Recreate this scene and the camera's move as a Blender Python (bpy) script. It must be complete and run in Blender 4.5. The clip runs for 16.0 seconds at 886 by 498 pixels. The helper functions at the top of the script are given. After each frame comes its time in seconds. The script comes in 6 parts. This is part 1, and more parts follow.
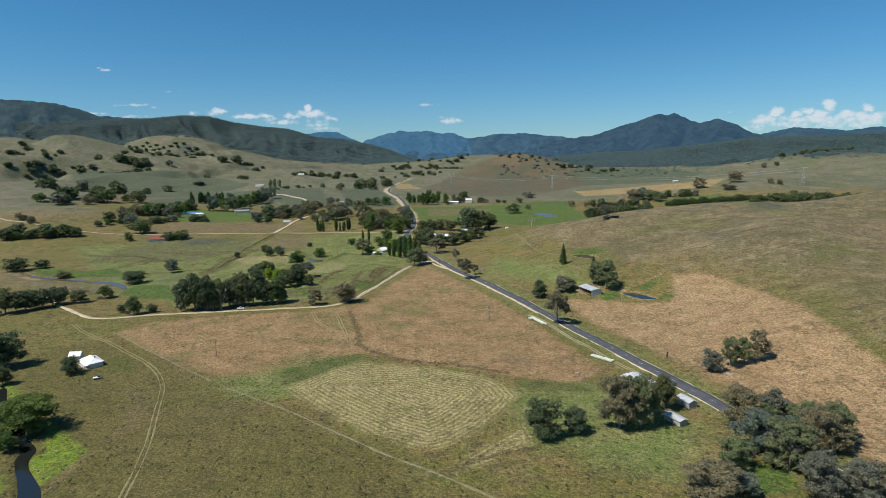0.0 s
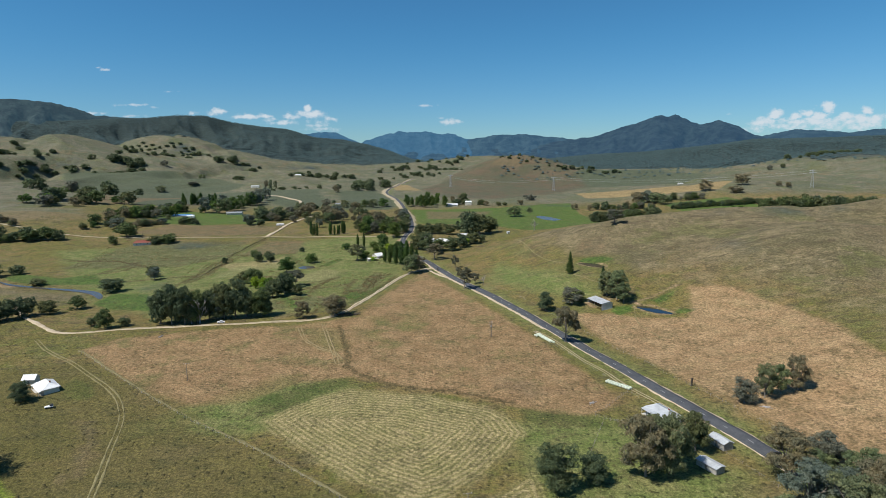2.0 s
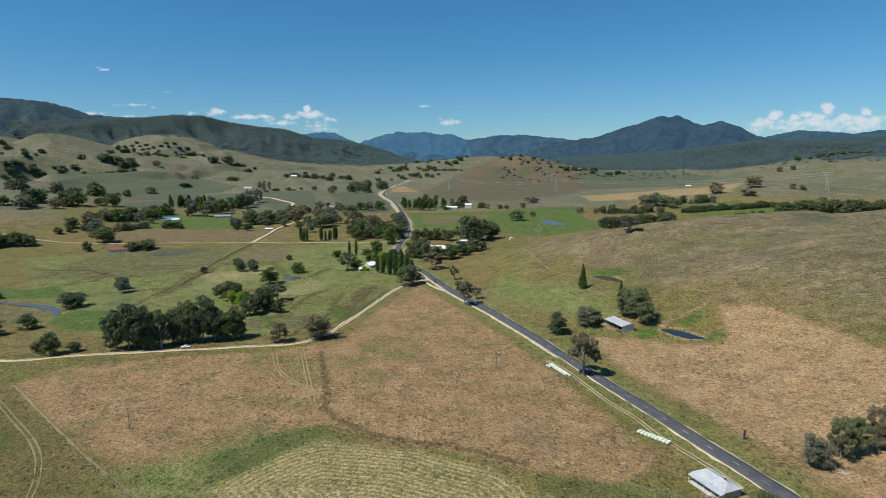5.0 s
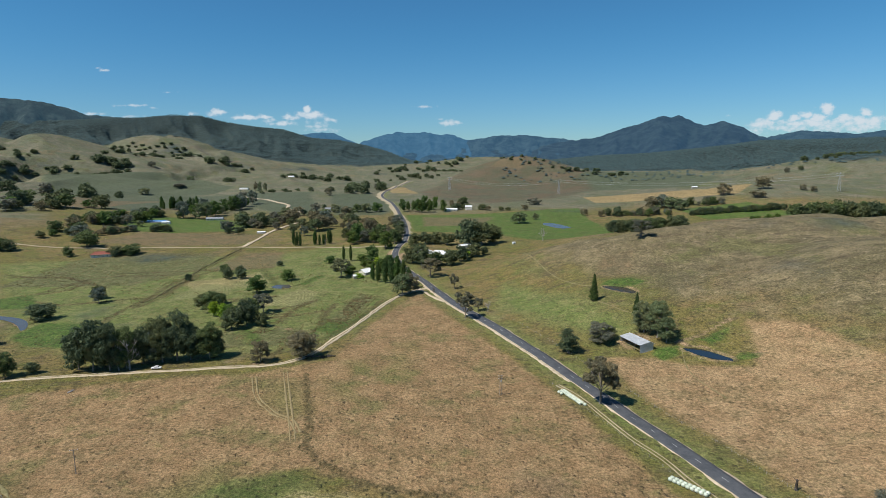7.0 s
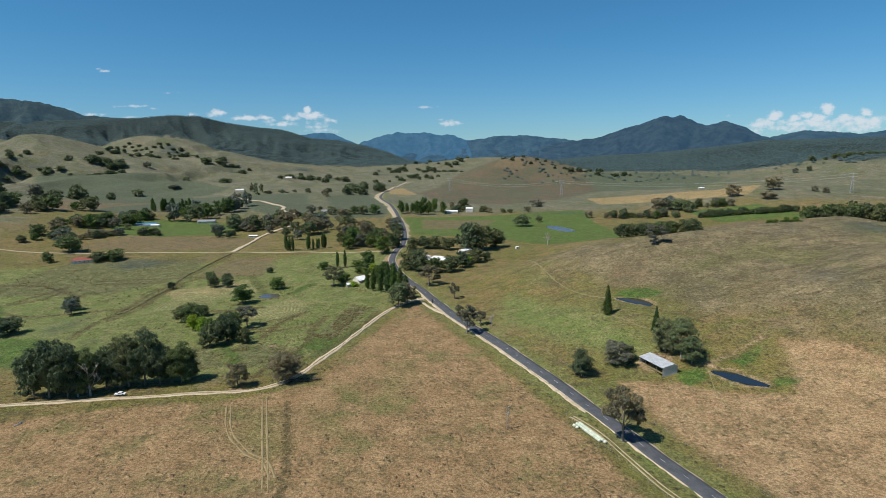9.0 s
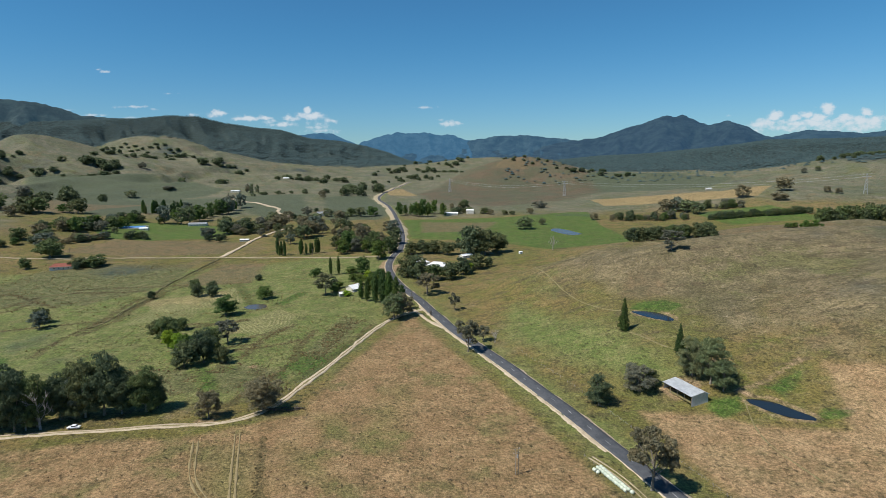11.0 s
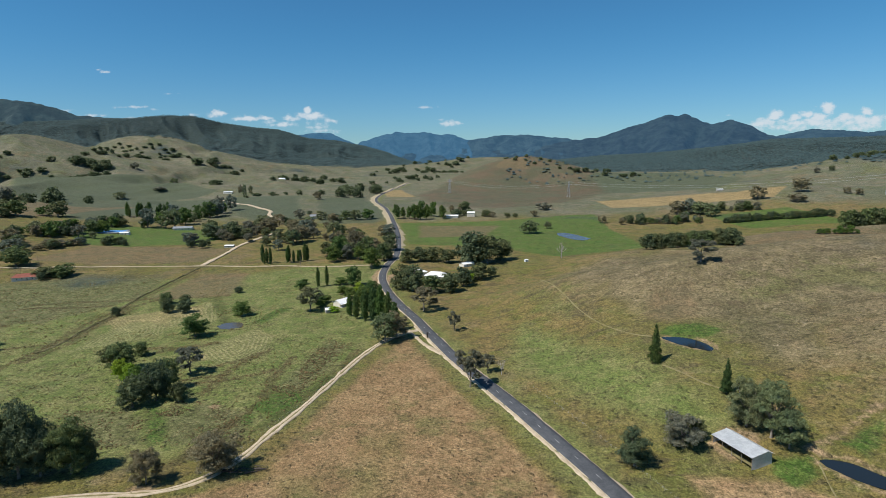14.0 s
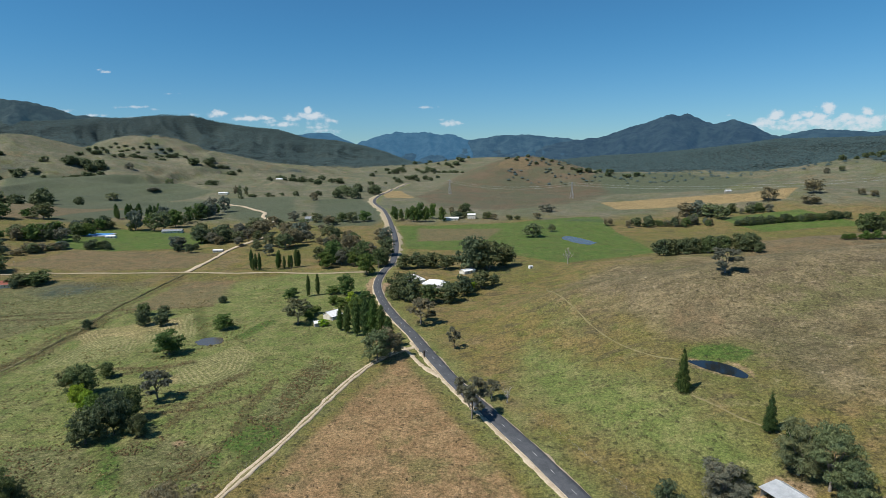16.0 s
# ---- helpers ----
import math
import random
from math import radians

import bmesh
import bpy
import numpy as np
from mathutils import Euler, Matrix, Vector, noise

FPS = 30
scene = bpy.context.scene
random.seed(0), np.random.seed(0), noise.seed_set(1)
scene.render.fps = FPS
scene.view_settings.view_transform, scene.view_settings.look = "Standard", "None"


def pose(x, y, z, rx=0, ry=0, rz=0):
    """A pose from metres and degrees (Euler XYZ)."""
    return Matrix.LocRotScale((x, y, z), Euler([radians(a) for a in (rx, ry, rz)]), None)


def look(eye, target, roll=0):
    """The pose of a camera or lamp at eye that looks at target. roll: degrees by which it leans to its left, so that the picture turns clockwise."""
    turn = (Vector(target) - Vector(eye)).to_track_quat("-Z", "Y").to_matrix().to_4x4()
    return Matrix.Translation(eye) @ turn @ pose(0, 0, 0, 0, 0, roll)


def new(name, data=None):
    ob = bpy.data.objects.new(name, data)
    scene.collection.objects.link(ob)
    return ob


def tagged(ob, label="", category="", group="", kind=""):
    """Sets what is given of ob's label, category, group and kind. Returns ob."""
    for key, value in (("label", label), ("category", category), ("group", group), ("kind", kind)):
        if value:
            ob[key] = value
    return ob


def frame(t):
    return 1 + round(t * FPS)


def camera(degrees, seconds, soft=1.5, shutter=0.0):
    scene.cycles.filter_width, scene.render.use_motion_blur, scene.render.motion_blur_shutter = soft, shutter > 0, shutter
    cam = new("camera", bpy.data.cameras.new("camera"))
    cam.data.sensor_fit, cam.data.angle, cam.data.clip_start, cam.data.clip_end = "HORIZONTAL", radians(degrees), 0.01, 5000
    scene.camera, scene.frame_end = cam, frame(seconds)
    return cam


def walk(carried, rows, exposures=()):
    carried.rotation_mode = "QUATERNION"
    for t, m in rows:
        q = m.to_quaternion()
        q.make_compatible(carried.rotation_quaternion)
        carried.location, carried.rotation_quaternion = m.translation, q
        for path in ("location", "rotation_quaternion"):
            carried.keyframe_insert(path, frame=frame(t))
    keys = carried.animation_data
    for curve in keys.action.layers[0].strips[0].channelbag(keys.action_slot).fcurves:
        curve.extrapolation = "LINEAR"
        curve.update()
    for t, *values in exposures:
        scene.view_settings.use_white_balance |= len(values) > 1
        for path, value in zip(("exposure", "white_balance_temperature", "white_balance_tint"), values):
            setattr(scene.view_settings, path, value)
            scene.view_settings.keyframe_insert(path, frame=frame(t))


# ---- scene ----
cam = camera(74.9, 16.0, soft=0.55)
PATH = [
    (0, (0.734, -1.000, 104.415), (-2.150, 139.000, 82.219), -0.91),
    (1, (0.836, 15.336, 104.642), (-1.963, 155.336, 82.572), -0.80),
    (2, (0.924, 31.709, 104.814), (-1.778, 171.709, 82.821), -0.72),
    (3, (1.001, 48.114, 104.940), (-1.611, 188.114, 83.000), -0.66),
    (4, (1.070, 64.546, 105.025), (-1.476, 204.546, 83.132), -0.62),
    (5, (1.135, 80.997, 105.078), (-1.372, 220.997, 83.233), -0.61),
    (6, (1.200, 97.464, 105.105), (-1.295, 237.464, 83.314), -0.61),
    (7, (1.268, 113.938, 105.115), (-1.240, 253.938, 83.380), -0.62),
    (8, (1.344, 130.413, 105.112), (-1.194, 270.413, 83.433), -0.64),
    (9, (1.429, 146.884, 105.105), (-1.148, 286.884, 83.475), -0.67),
    (10, (1.530, 163.345, 105.101), (-1.088, 303.345, 83.507), -0.70),
    (11, (1.648, 179.789, 105.106), (-1.005, 319.789, 83.532), -0.74),
    (12, (1.786, 196.210, 105.130), (-0.892, 336.210, 83.556), -0.77),
    (13, (1.950, 212.603, 105.176), (-0.745, 352.603, 83.587), -0.79),
    (14, (2.143, 228.960, 105.255), (-0.568, 368.960, 83.642), -0.81),
    (15, (2.367, 245.276, 105.372), (-0.372, 385.276, 83.744), -0.81),
    (16, (2.628, 261.545, 105.535), (-0.176, 401.545, 83.923), -0.80),
]
walk(cam, [(t, look(eye, target, roll)) for t, eye, target, roll in PATH], [(0, 0.15)])

# ---- sky and sun ----
SUN_FROM = Vector((-0.80, -0.42, 0)).normalized()
SUN_HEIGHT = radians(56)
world = bpy.data.worlds.new("sky")
scene.world = world
world.use_nodes = True
nt = world.node_tree
sky = nt.nodes.new("ShaderNodeTexSky")
sky.sky_type, sky.sun_disc = "NISHITA", False
sky.sun_elevation, sky.sun_rotation = SUN_HEIGHT, math.atan2(SUN_FROM.x, SUN_FROM.y)
sky.altitude, sky.air_density, sky.dust_density, sky.ozone_density = 300, 1.0, 0.1, 5.0
tint = nt.nodes.new("ShaderNodeMix")
tint.data_type, tint.blend_type = "RGBA", "MULTIPLY"
tint.inputs[0].default_value, tint.inputs[7].default_value = 1.0, (0.43, 0.92, 1.10, 1)
nt.links.new(sky.outputs["Color"], tint.inputs[6])
blue = nt.nodes["Background"]
blue.inputs["Strength"].default_value = 0.077

# fair-weather clouds low in the sky: (sideways, upward) slopes of the sight line, half width, half height, thickness
CUMULUS_WEST = [(-0.400, 0.0827, 0.017, 0.0068, 1.12), (-0.349, 0.0736, 0.032, 0.0049, 1.10), (-0.318, 0.0741, 0.014, 0.0049, 1.05), (-0.245, 0.0862, 0.008, 0.0088, 1.20), (-0.241, 0.0768, 0.028, 0.0068, 1.12),
             (-0.270, 0.0725, 0.024, 0.0049, 1.00), (-0.289, 0.0634, 0.026, 0.0059, 0.90), (-0.230, 0.0588, 0.024, 0.0088, 0.85), (-0.204, 0.0679, 0.016, 0.0059, 0.70), (-0.221, 0.0512, 0.030, 0.0059, 0.70),
             (-0.309, 0.0683, 0.020, 0.0049, 0.80)]
CUMULUS_EAST = [(0.678, 0.0550, 0.059, 0.0127, 0.95), (0.604, 0.0532, 0.088, 0.0117, 0.95), (0.539, 0.0661, 0.016, 0.0098, 1.15), (0.521, 0.0543, 0.024, 0.0088, 1.10), (0.575, 0.0610, 0.014, 0.0068, 1.10), (0.593, 0.0654, 0.014, 0.0078, 1.15), (0.626, 0.0750, 0.013, 0.0117, 1.20),
             (0.612, 0.0605, 0.022, 0.0098, 1.15), (0.659, 0.0599, 0.020, 0.0078, 1.20), (0.691, 0.0696, 0.012, 0.0078, 1.10), (0.703, 0.0547, 0.025, 0.0098, 1.10), (0.632, 0.0473, 0.042, 0.0098, 0.95),
             (0.567, 0.0463, 0.050, 0.0088, 0.85), (0.511, 0.0415, 0.030, 0.0068, 0.70), (0.684, 0.0457, 0.042, 0.0098, 0.90)]
WISPS = [(-0.544, 0.0959, 0.038, 0.0029, 0.72), (-0.508, 0.0917, 0.010, 0.0029, 0.75), (-0.661, 0.0919, 0.018, 0.0039, 0.75), (-0.613, 0.0828, 0.032, 0.0039, 0.70), (-0.555, 0.0773, 0.050, 0.0039, 0.62),
             (-0.471, 0.0762, 0.030, 0.0029, 0.62), (-0.443, 0.0814, 0.010, 0.0039, 0.70), (-0.584, 0.1540, 0.009, 0.0029, 0.80), (-0.598, 0.1579, 0.005, 0.0020, 0.70), (-0.044, 0.0880, 0.014, 0.0031, 1.00),
             (-0.004, 0.0605, 0.017, 0.0059, 1.10), (-0.020, 0.0672, 0.008, 0.0029, 0.70), (0.462, 0.0672, 0.009, 0.0029, 0.65), (-0.479, 0.1174, 0.012, 0.0020, 0.50)]


def sky_math(op, a, b=0.0, c=0.0):
    n = nt.nodes.new("ShaderNodeMath")
    n.operation = op
    for i, v in enumerate((a, b, c)):
        if isinstance(v, (int, float)):
            n.inputs[i].default_value = v
        else:
            nt.links.new(v, n.inputs[i])
    return n.outputs[0]


axes = nt.nodes.new("ShaderNodeSeparateXYZ")
nt.links.new(nt.nodes.new("ShaderNodeTexCoord").outputs["Generated"], axes.inputs[0])
ahead = sky_math("MAXIMUM", axes.outputs[1], 0.02)
across, upward = sky_math("DIVIDE", axes.outputs[0], ahead), sky_math("DIVIDE", axes.outputs[2], ahead)
spread = nt.nodes.new("ShaderNodeCombineXYZ")
nt.links.new(across, spread.inputs[0])
nt.links.new(sky_math("MULTIPLY", upward, 1.5), spread.inputs[1])
# paler air towards the horizon
low = nt.nodes.new("ShaderNodeMapRange")
low.interpolation_type = "SMOOTHSTEP"
low.inputs["From Min"].default_value, low.inputs["From Max"].default_value = 0.22, 0.0
nt.links.new(axes.outputs[2], low.inputs["Value"])
pale_air = nt.nodes.new("ShaderNodeMix")
pale_air.data_type, pale_air.blend_type = "RGBA", "MULTIPLY"
pale_air.inputs[7].default_value = (1.42, 0.97, 0.98, 1)
nt.links.new(low.outputs["Result"], pale_air.inputs[0])
nt.links.new(tint.outputs[2], pale_air.inputs[6])
nt.links.new(pale_air.outputs[2], blue.inputs["Color"])
puffs = nt.nodes.new("ShaderNodeTexNoise")
puffs.inputs["Scale"].default_value, puffs.inputs["Detail"].default_value, puffs.inputs["Roughness"].default_value = 62, 6, 0.60
nt.links.new(spread.outputs[0], puffs.inputs["Vector"])
mass = 0.0
for u, v, wide, high, thick in CUMULUS_WEST + CUMULUS_EAST + WISPS:
    du, dv = sky_math("DIVIDE", sky_math("SUBTRACT", across, u), wide), sky_math("DIVIDE", sky_math("SUBTRACT", upward, v), high)
    q = sky_math("ADD", sky_math("MULTIPLY", du, du), sky_math("MULTIPLY", dv, dv))
    mass = sky_math("MAXIMUM", mass, sky_math("MULTIPLY", sky_math("EXPONENT", sky_math("MULTIPLY", q, -1.0)), thick))
veil = sky_math("MULTIPLY_ADD", sky_math("SUBTRACT", puffs.outputs["Fac"], 0.5), 2.1, sky_math("SUBTRACT", mass, 0.55))
cover = nt.nodes.new("ShaderNodeMapRange")
cover.interpolation_type = "SMOOTHSTEP"
cover.inputs["From Min"].default_value, cover.inputs["From Max"].default_value, cover.inputs["To Max"].default_value = -0.25, 0.55, 0.90
nt.links.new(veil, cover.inputs["Value"])
shown = sky_math("MULTIPLY", cover.outputs["Result"], sky_math("GREATER_THAN", mass, 0.03))
white = nt.nodes.new("ShaderNodeBackground")
white.inputs["Color"].default_value, white.inputs["Strength"].default_value = (0.80, 0.88, 0.95, 1), 0.74
over = nt.nodes.new("ShaderNodeMixShader")
nt.links.new(shown, over.inputs[0])
nt.links.new(blue.outputs[0], over.inputs[1])
nt.links.new(white.outputs[0], over.inputs[2])
nt.links.new(over.outputs[0], nt.nodes["World Output"].inputs["Surface"])

sun = new("sun", bpy.data.lights.new("sun", "SUN"))
sun.data.energy, sun.data.angle, sun.data.color = 4.8, radians(0.5), (1.0, 0.955, 0.88)
way = Vector((SUN_FROM.x * math.cos(SUN_HEIGHT), SUN_FROM.y * math.cos(SUN_HEIGHT), math.sin(SUN_HEIGHT)))
sun.matrix_world = look(way * 3000, (0, 0, 0))

# ---- materials ----
def shader(name, rough=0.9, metal=0.0):
    m = bpy.data.materials.new(name)
    m.use_nodes = True
    b = m.node_tree.nodes["Principled BSDF"]
    b.inputs["Roughness"].default_value, b.inputs["Metallic"].default_value = rough, metal
    b.inputs["Specular IOR Level"].default_value = 0.25
    return m, m.node_tree, b


def node(tree, kind, **values):
    n = tree.nodes.new(kind)
    for key, value in values.items():
        n.inputs[key.replace("_", " ")].default_value = value
    return n


def place(tree):
    return tree.nodes.new("ShaderNodeNewGeometry").outputs["Position"]


def speckle(tree, where, scale, detail=3.0, rough=0.6, stretch=None):
    """Noise between 0 and 1 about 0.5."""
    if stretch:
        mp = tree.nodes.new("ShaderNodeMapping")
        mp.inputs["Scale"].default_value = stretch
        tree.links.new(where, mp.inputs["Vector"])
        where = mp.outputs["Vector"]
    n = node(tree, "ShaderNodeTexNoise", Scale=scale, Detail=detail, Roughness=rough)
    tree.links.new(where, n.inputs["Vector"])
    return n.outputs["Fac"]


def calc(tree, op, a, b=0.0, c=0.0):
    n = tree.nodes.new("ShaderNodeMath")
    n.operation = op
    for i, v in enumerate((a, b, c)):
        if isinstance(v, (int, float)):
            n.inputs[i].default_value = v
        else:
            tree.links.new(v, n.inputs[i])
    return n.outputs[0]


def step(tree, v, low, high):
    n = tree.nodes.new("ShaderNodeMapRange")
    n.interpolation_type = "SMOOTHSTEP"
    n.inputs["From Min"].default_value, n.inputs["From Max"].default_value = low, high
    tree.links.new(v, n.inputs["Value"])
    return n.outputs["Result"]


def blend(tree, fac, a, b, how="MIX"):
    n = tree.nodes.new("ShaderNodeMix")
    n.data_type, n.blend_type = "RGBA", how
    for i, v in ((0, fac), (6, a), (7, b)):
        if isinstance(v, (int, float)):
            n.inputs[i].default_value = v
        elif isinstance(v, tuple):
            n.inputs[i].default_value = (*v, 1)
        else:
            tree.links.new(v, n.inputs[i])
    return n.outputs[2]


def relief(tree, bsdf, height, strength, distance):
    b = node(tree, "ShaderNodeBump", Strength=strength, Distance=distance)
    tree.links.new(height, b.inputs["Height"])
    tree.links.new(b.outputs["Normal"], bsdf.inputs["Normal"])


def ground_material():
    m, t, b = shader("pasture", 0.95)
    p = place(t)
    def zone(name, soft, wobble, scale=0.15):
        a = t.nodes.new("ShaderNodeAttribute")
        a.attribute_name = name
        n = calc(t, "MULTIPLY_ADD", speckle(t, p, scale, 4), wobble * 2, -wobble)
        return a.outputs["Fac"], step(t, calc(t, "ADD", a.outputs["Fac"], n), -soft, soft)
    broad, mid = speckle(t, p, 0.012, 4), speckle(t, p, 0.09, 5, 0.65)
    fine, tuft = speckle(t, p, 0.9, 4, 0.7), speckle(t, p, 0.35, 3, 0.7)
    grain = speckle(t, p, 2.1, 5, 0.75)
    # unimproved pasture: olive, drier on the rises
    olive = blend(t, step(t, broad, 0.38, 0.62), (0.178, 0.155, 0.046), (0.243, 0.176, 0.076))
    olive = blend(t, step(t, mid, 0.42, 0.68), olive, (0.140, 0.148, 0.036))
    olive = blend(t, step(t, speckle(t, p, 0.03, 6, 0.7), 0.54, 0.72), olive, (0.297, 0.203, 0.103))
    # bleached native grass on the far slopes and over the rises; far slopes have haze put into their grey-blue colour
    _, upland = zone("upland", 6, 9, 0.02)
    _, thin = zone("bleach", 14, 18, 0.05)
    hazy_bleached = blend(t, step(t, broad, 0.36, 0.64), (0.124, 0.146, 0.094), (0.173, 0.173, 0.126))
    hazy_bleached = blend(t, step(t, speckle(t, p, 0.02, 6, 0.7), 0.48, 0.68), hazy_bleached, (0.233, 0.211, 0.166))
    hazy_bleached = blend(t, step(t, speckle(t, p, 0.045, 5, 0.7), 0.56, 0.72), hazy_bleached, (0.140, 0.112, 0.086))
    sunburnt = blend(t, step(t, broad, 0.36, 0.64), (0.155, 0.135, 0.076), (0.200, 0.161, 0.100))
    sunburnt = blend(t, step(t, speckle(t, p, 0.05, 6, 0.7), 0.48, 0.66), sunburnt, (0.280, 0.224, 0.132))
    sunburnt = blend(t, step(t, speckle(t, p, 0.08, 5, 0.75, (0.6, 1.3, 1.0)), 0.54, 0.68), sunburnt, (0.128, 0.098, 0.064))
    ash = calc(t, "MULTIPLY", step(t, speckle(t, p, 0.25, 6, 0.8), 0.55, 0.70), 0.7)
    hazy_bleached, sunburnt = blend(t, ash, hazy_bleached, (0.420, 0.365, 0.285)), blend(t, ash, sunburnt, (0.460, 0.380, 0.285))
    olive = blend(t, thin, olive, sunburnt)
    olive = blend(t, upland, olive, hazy_bleached)
    _, lush = zone("lush", 10, 12, 0.07)
    # worn brown patches, green hollows, and dark and pale streaks drawn out sideways
    patch = speckle(t, p, 0.016, 8, 0.72)
    olive = blend(t, calc(t, "MULTIPLY", step(t, patch, 0.54, 0.64), 0.6), olive, blend(t, mid, (0.205, 0.145, 0.085), (0.260, 0.205, 0.125)))
    olive = blend(t, calc(t, "MULTIPLY", step(t, patch, 0.47, 0.38), 0.5), olive, (0.138, 0.156, 0.048))
    streak = speckle(t, p, 1.0, 6, 0.75, (0.045, 0.110, 0.08))
    olive = blend(t, calc(t, "MULTIPLY", step(t, streak, 0.54, 0.62), 0.7), olive, (0.100, 0.084, 0.048))
    olive = blend(t, calc(t, "MULTIPLY", step(t, streak, 0.46, 0.36), 0.30), olive, (0.285, 0.235, 0.140))
    col = blend(t, lush, olive, blend(t, step(t, mid, 0.35, 0.7), (0.152, 0.196, 0.056), (0.236, 0.234, 0.096)))
    _, green = zone("green", 3, 4)
    col = blend(t, green, col, blend(t, step(t, mid, 0.4, 0.7), (0.085, 0.150, 0.028), (0.130, 0.165, 0.045)))
    _, dry = zone("dry", 3, 2.5)
    straw = blend(t, step(t, mid, 0.36, 0.66), (0.292, 0.187, 0.099), (0.364, 0.244, 0.134))
    straw = blend(t, step(t, speckle(t, p, 0.035, 5, 0.7), 0.52, 0.66), straw, (0.215, 0.180, 0.078))
    straw = blend(t, calc(t, "MULTIPLY", step(t, speckle(t, p, 0.6, 6, 0.8), 0.54, 0.68), 0.5), straw, (0.517, 0.355, 0.209))
    straw = blend(t, calc(t, "MULTIPLY", step(t, speckle(t, p, 0.4, 5, 0.8), 0.44, 0.33), 0.35), straw, (0.165, 0.108, 0.062))
    _, sere = zone("sere", 4, 5)
    straw = blend(t, calc(t, "MULTIPLY", sere, 0.7), straw, blend(t, step(t, mid, 0.36, 0.66), (0.363, 0.241, 0.137), (0.451, 0.312, 0.184)))
    straw = blend(t, calc(t, "MULTIPLY", lush, 0.6), straw, (0.150, 0.160, 0.050))
    col = blend(t, dry, col, straw)
    _, pale = zone("pale", 2, 3)
    col = blend(t, pale, col, blend(t, mid, (0.40, 0.29, 0.15), (0.30, 0.23, 0.12)))
    # hay mown in rounds that follow the edge of its field
    d, hay = zone("hay", 3.0, 5.0, 0.08)
    bend = calc(t, "MULTIPLY_ADD", speckle(t, p, 0.05, 3), 3.0, d)
    swath = calc(t, "SINE", calc(t, "MULTIPLY", bend, 2.7))
    swath = step(t, calc(t, "ADD", swath, calc(t, "MULTIPLY_ADD", fine, 3.4, -1.7)), -1.0, 1.2)
    stubble = blend(t, step(t, mid, 0.36, 0.64), (0.218, 0.204, 0.080), (0.268, 0.232, 0.104))
    windrow = blend(t, step(t, mid, 0.36, 0.64), (0.372, 0.316, 0.160), (0.450, 0.366, 0.206))
    col = blend(t, calc(t, "MULTIPLY", hay, 0.95), col, blend(t, swath, stubble, windrow))
    # second cut on the flats: curved rows of pale stubble
    d, mown = zone("mown", 3.0, 5.0, 0.08)
    rows = calc(t, "SINE", calc(t, "MULTIPLY", calc(t, "MULTIPLY_ADD", speckle(t, p, 0.02, 2), 5.0, d), 2.5))
    rows = step(t, calc(t, "ADD", rows, calc(t, "MULTIPLY_ADD", fine, 3.0, -1.5)), -0.7, 1.0)
    col = blend(t, calc(t, "MULTIPLY", mown, 0.8), col, blend(t, rows, (0.190, 0.205, 0.076), (0.315, 0.298, 0.150)))
    # rank tussock and rush on the wet flats
    _, rank = zone("tussock", 3, 5, 0.12)
    rushes = step(t, speckle(t, p, 0.28, 5, 0.75), 0.42, 0.60)
    col = blend(t, calc(t, "MULTIPLY", rank, 0.6), col, blend(t, rushes, (0.084, 0.086, 0.040), (0.215, 0.195, 0.112)))
    d, _ = zone("ditch", 1, 0)
    wet = step(t, calc(t, "MULTIPLY_ADD", tuft, 6.0, calc(t, "MULTIPLY_ADD", d, 0.45, -2.35)), -1.3, 0.2)
    col = blend(t, calc(t, "MULTIPLY", wet, 0.72), col, blend(t, mid, (0.070, 0.072, 0.028), (0.145, 0.100, 0.052)))
    _, bare = zone("bare", 1.0, 1.6, 0.4)
    col = blend(t, bare, col, blend(t, mid, (0.33, 0.22, 0.13), (0.42, 0.31, 0.20)))
    _, fresh = zone("fresh", 1.8, 3.2, 0.25)
    col = blend(t, calc(t, "MULTIPLY", fresh, 0.9), col, blend(t, step(t, tuft, 0.35, 0.65), (0.050, 0.114, 0.018), (0.108, 0.172, 0.036)))
    _, marsh = zone("marsh", 2.2, 3.6, 0.35)
    col = blend(t, marsh, col, blend(t, step(t, tuft, 0.35, 0.65), (0.190, 0.400, 0.012), (0.330, 0.540, 0.030)))
    # bush on the ranges, with distance haze put into its blue-grey colour
    a = t.nodes.new("ShaderNodeAttribute")
    a.attribute_name = "forest"
    wood = step(t, calc(t, "ADD", a.outputs["Fac"], calc(t, "MULTIPLY_ADD", speckle(t, p, 0.005, 5), 3.0, -1.5)), 0.0, 0.5)
    crowns = speckle(t, p, 0.055, 3, 0.7)
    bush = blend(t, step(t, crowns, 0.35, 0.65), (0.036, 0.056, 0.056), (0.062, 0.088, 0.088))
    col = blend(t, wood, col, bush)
    _, strip = zone("rank", 2.5, 3.5, 0.2)
    col = blend(t, calc(t, "MULTIPLY", calc(t, "MULTIPLY", strip, 0.85), calc(t, "SUBTRACT", 1.0, fresh)), col, blend(t, step(t, mid, 0.36, 0.66), (0.082, 0.112, 0.030), (0.140, 0.146, 0.050)))
    # tussocks, dead stalks and thin patches
    spots = t.nodes.new("ShaderNodeTexVoronoi")
    spots.inputs["Scale"].default_value = 0.42
    warp = t.nodes.new("ShaderNodeVectorMath")
    warp.operation = "MULTIPLY_ADD"
    wob = node(t, "ShaderNodeTexNoise", Scale=0.8, Detail=2.0)
    t.links.new(p, wob.inputs["Vector"])
    t.links.new(wob.outputs["Color"], warp.inputs[0])
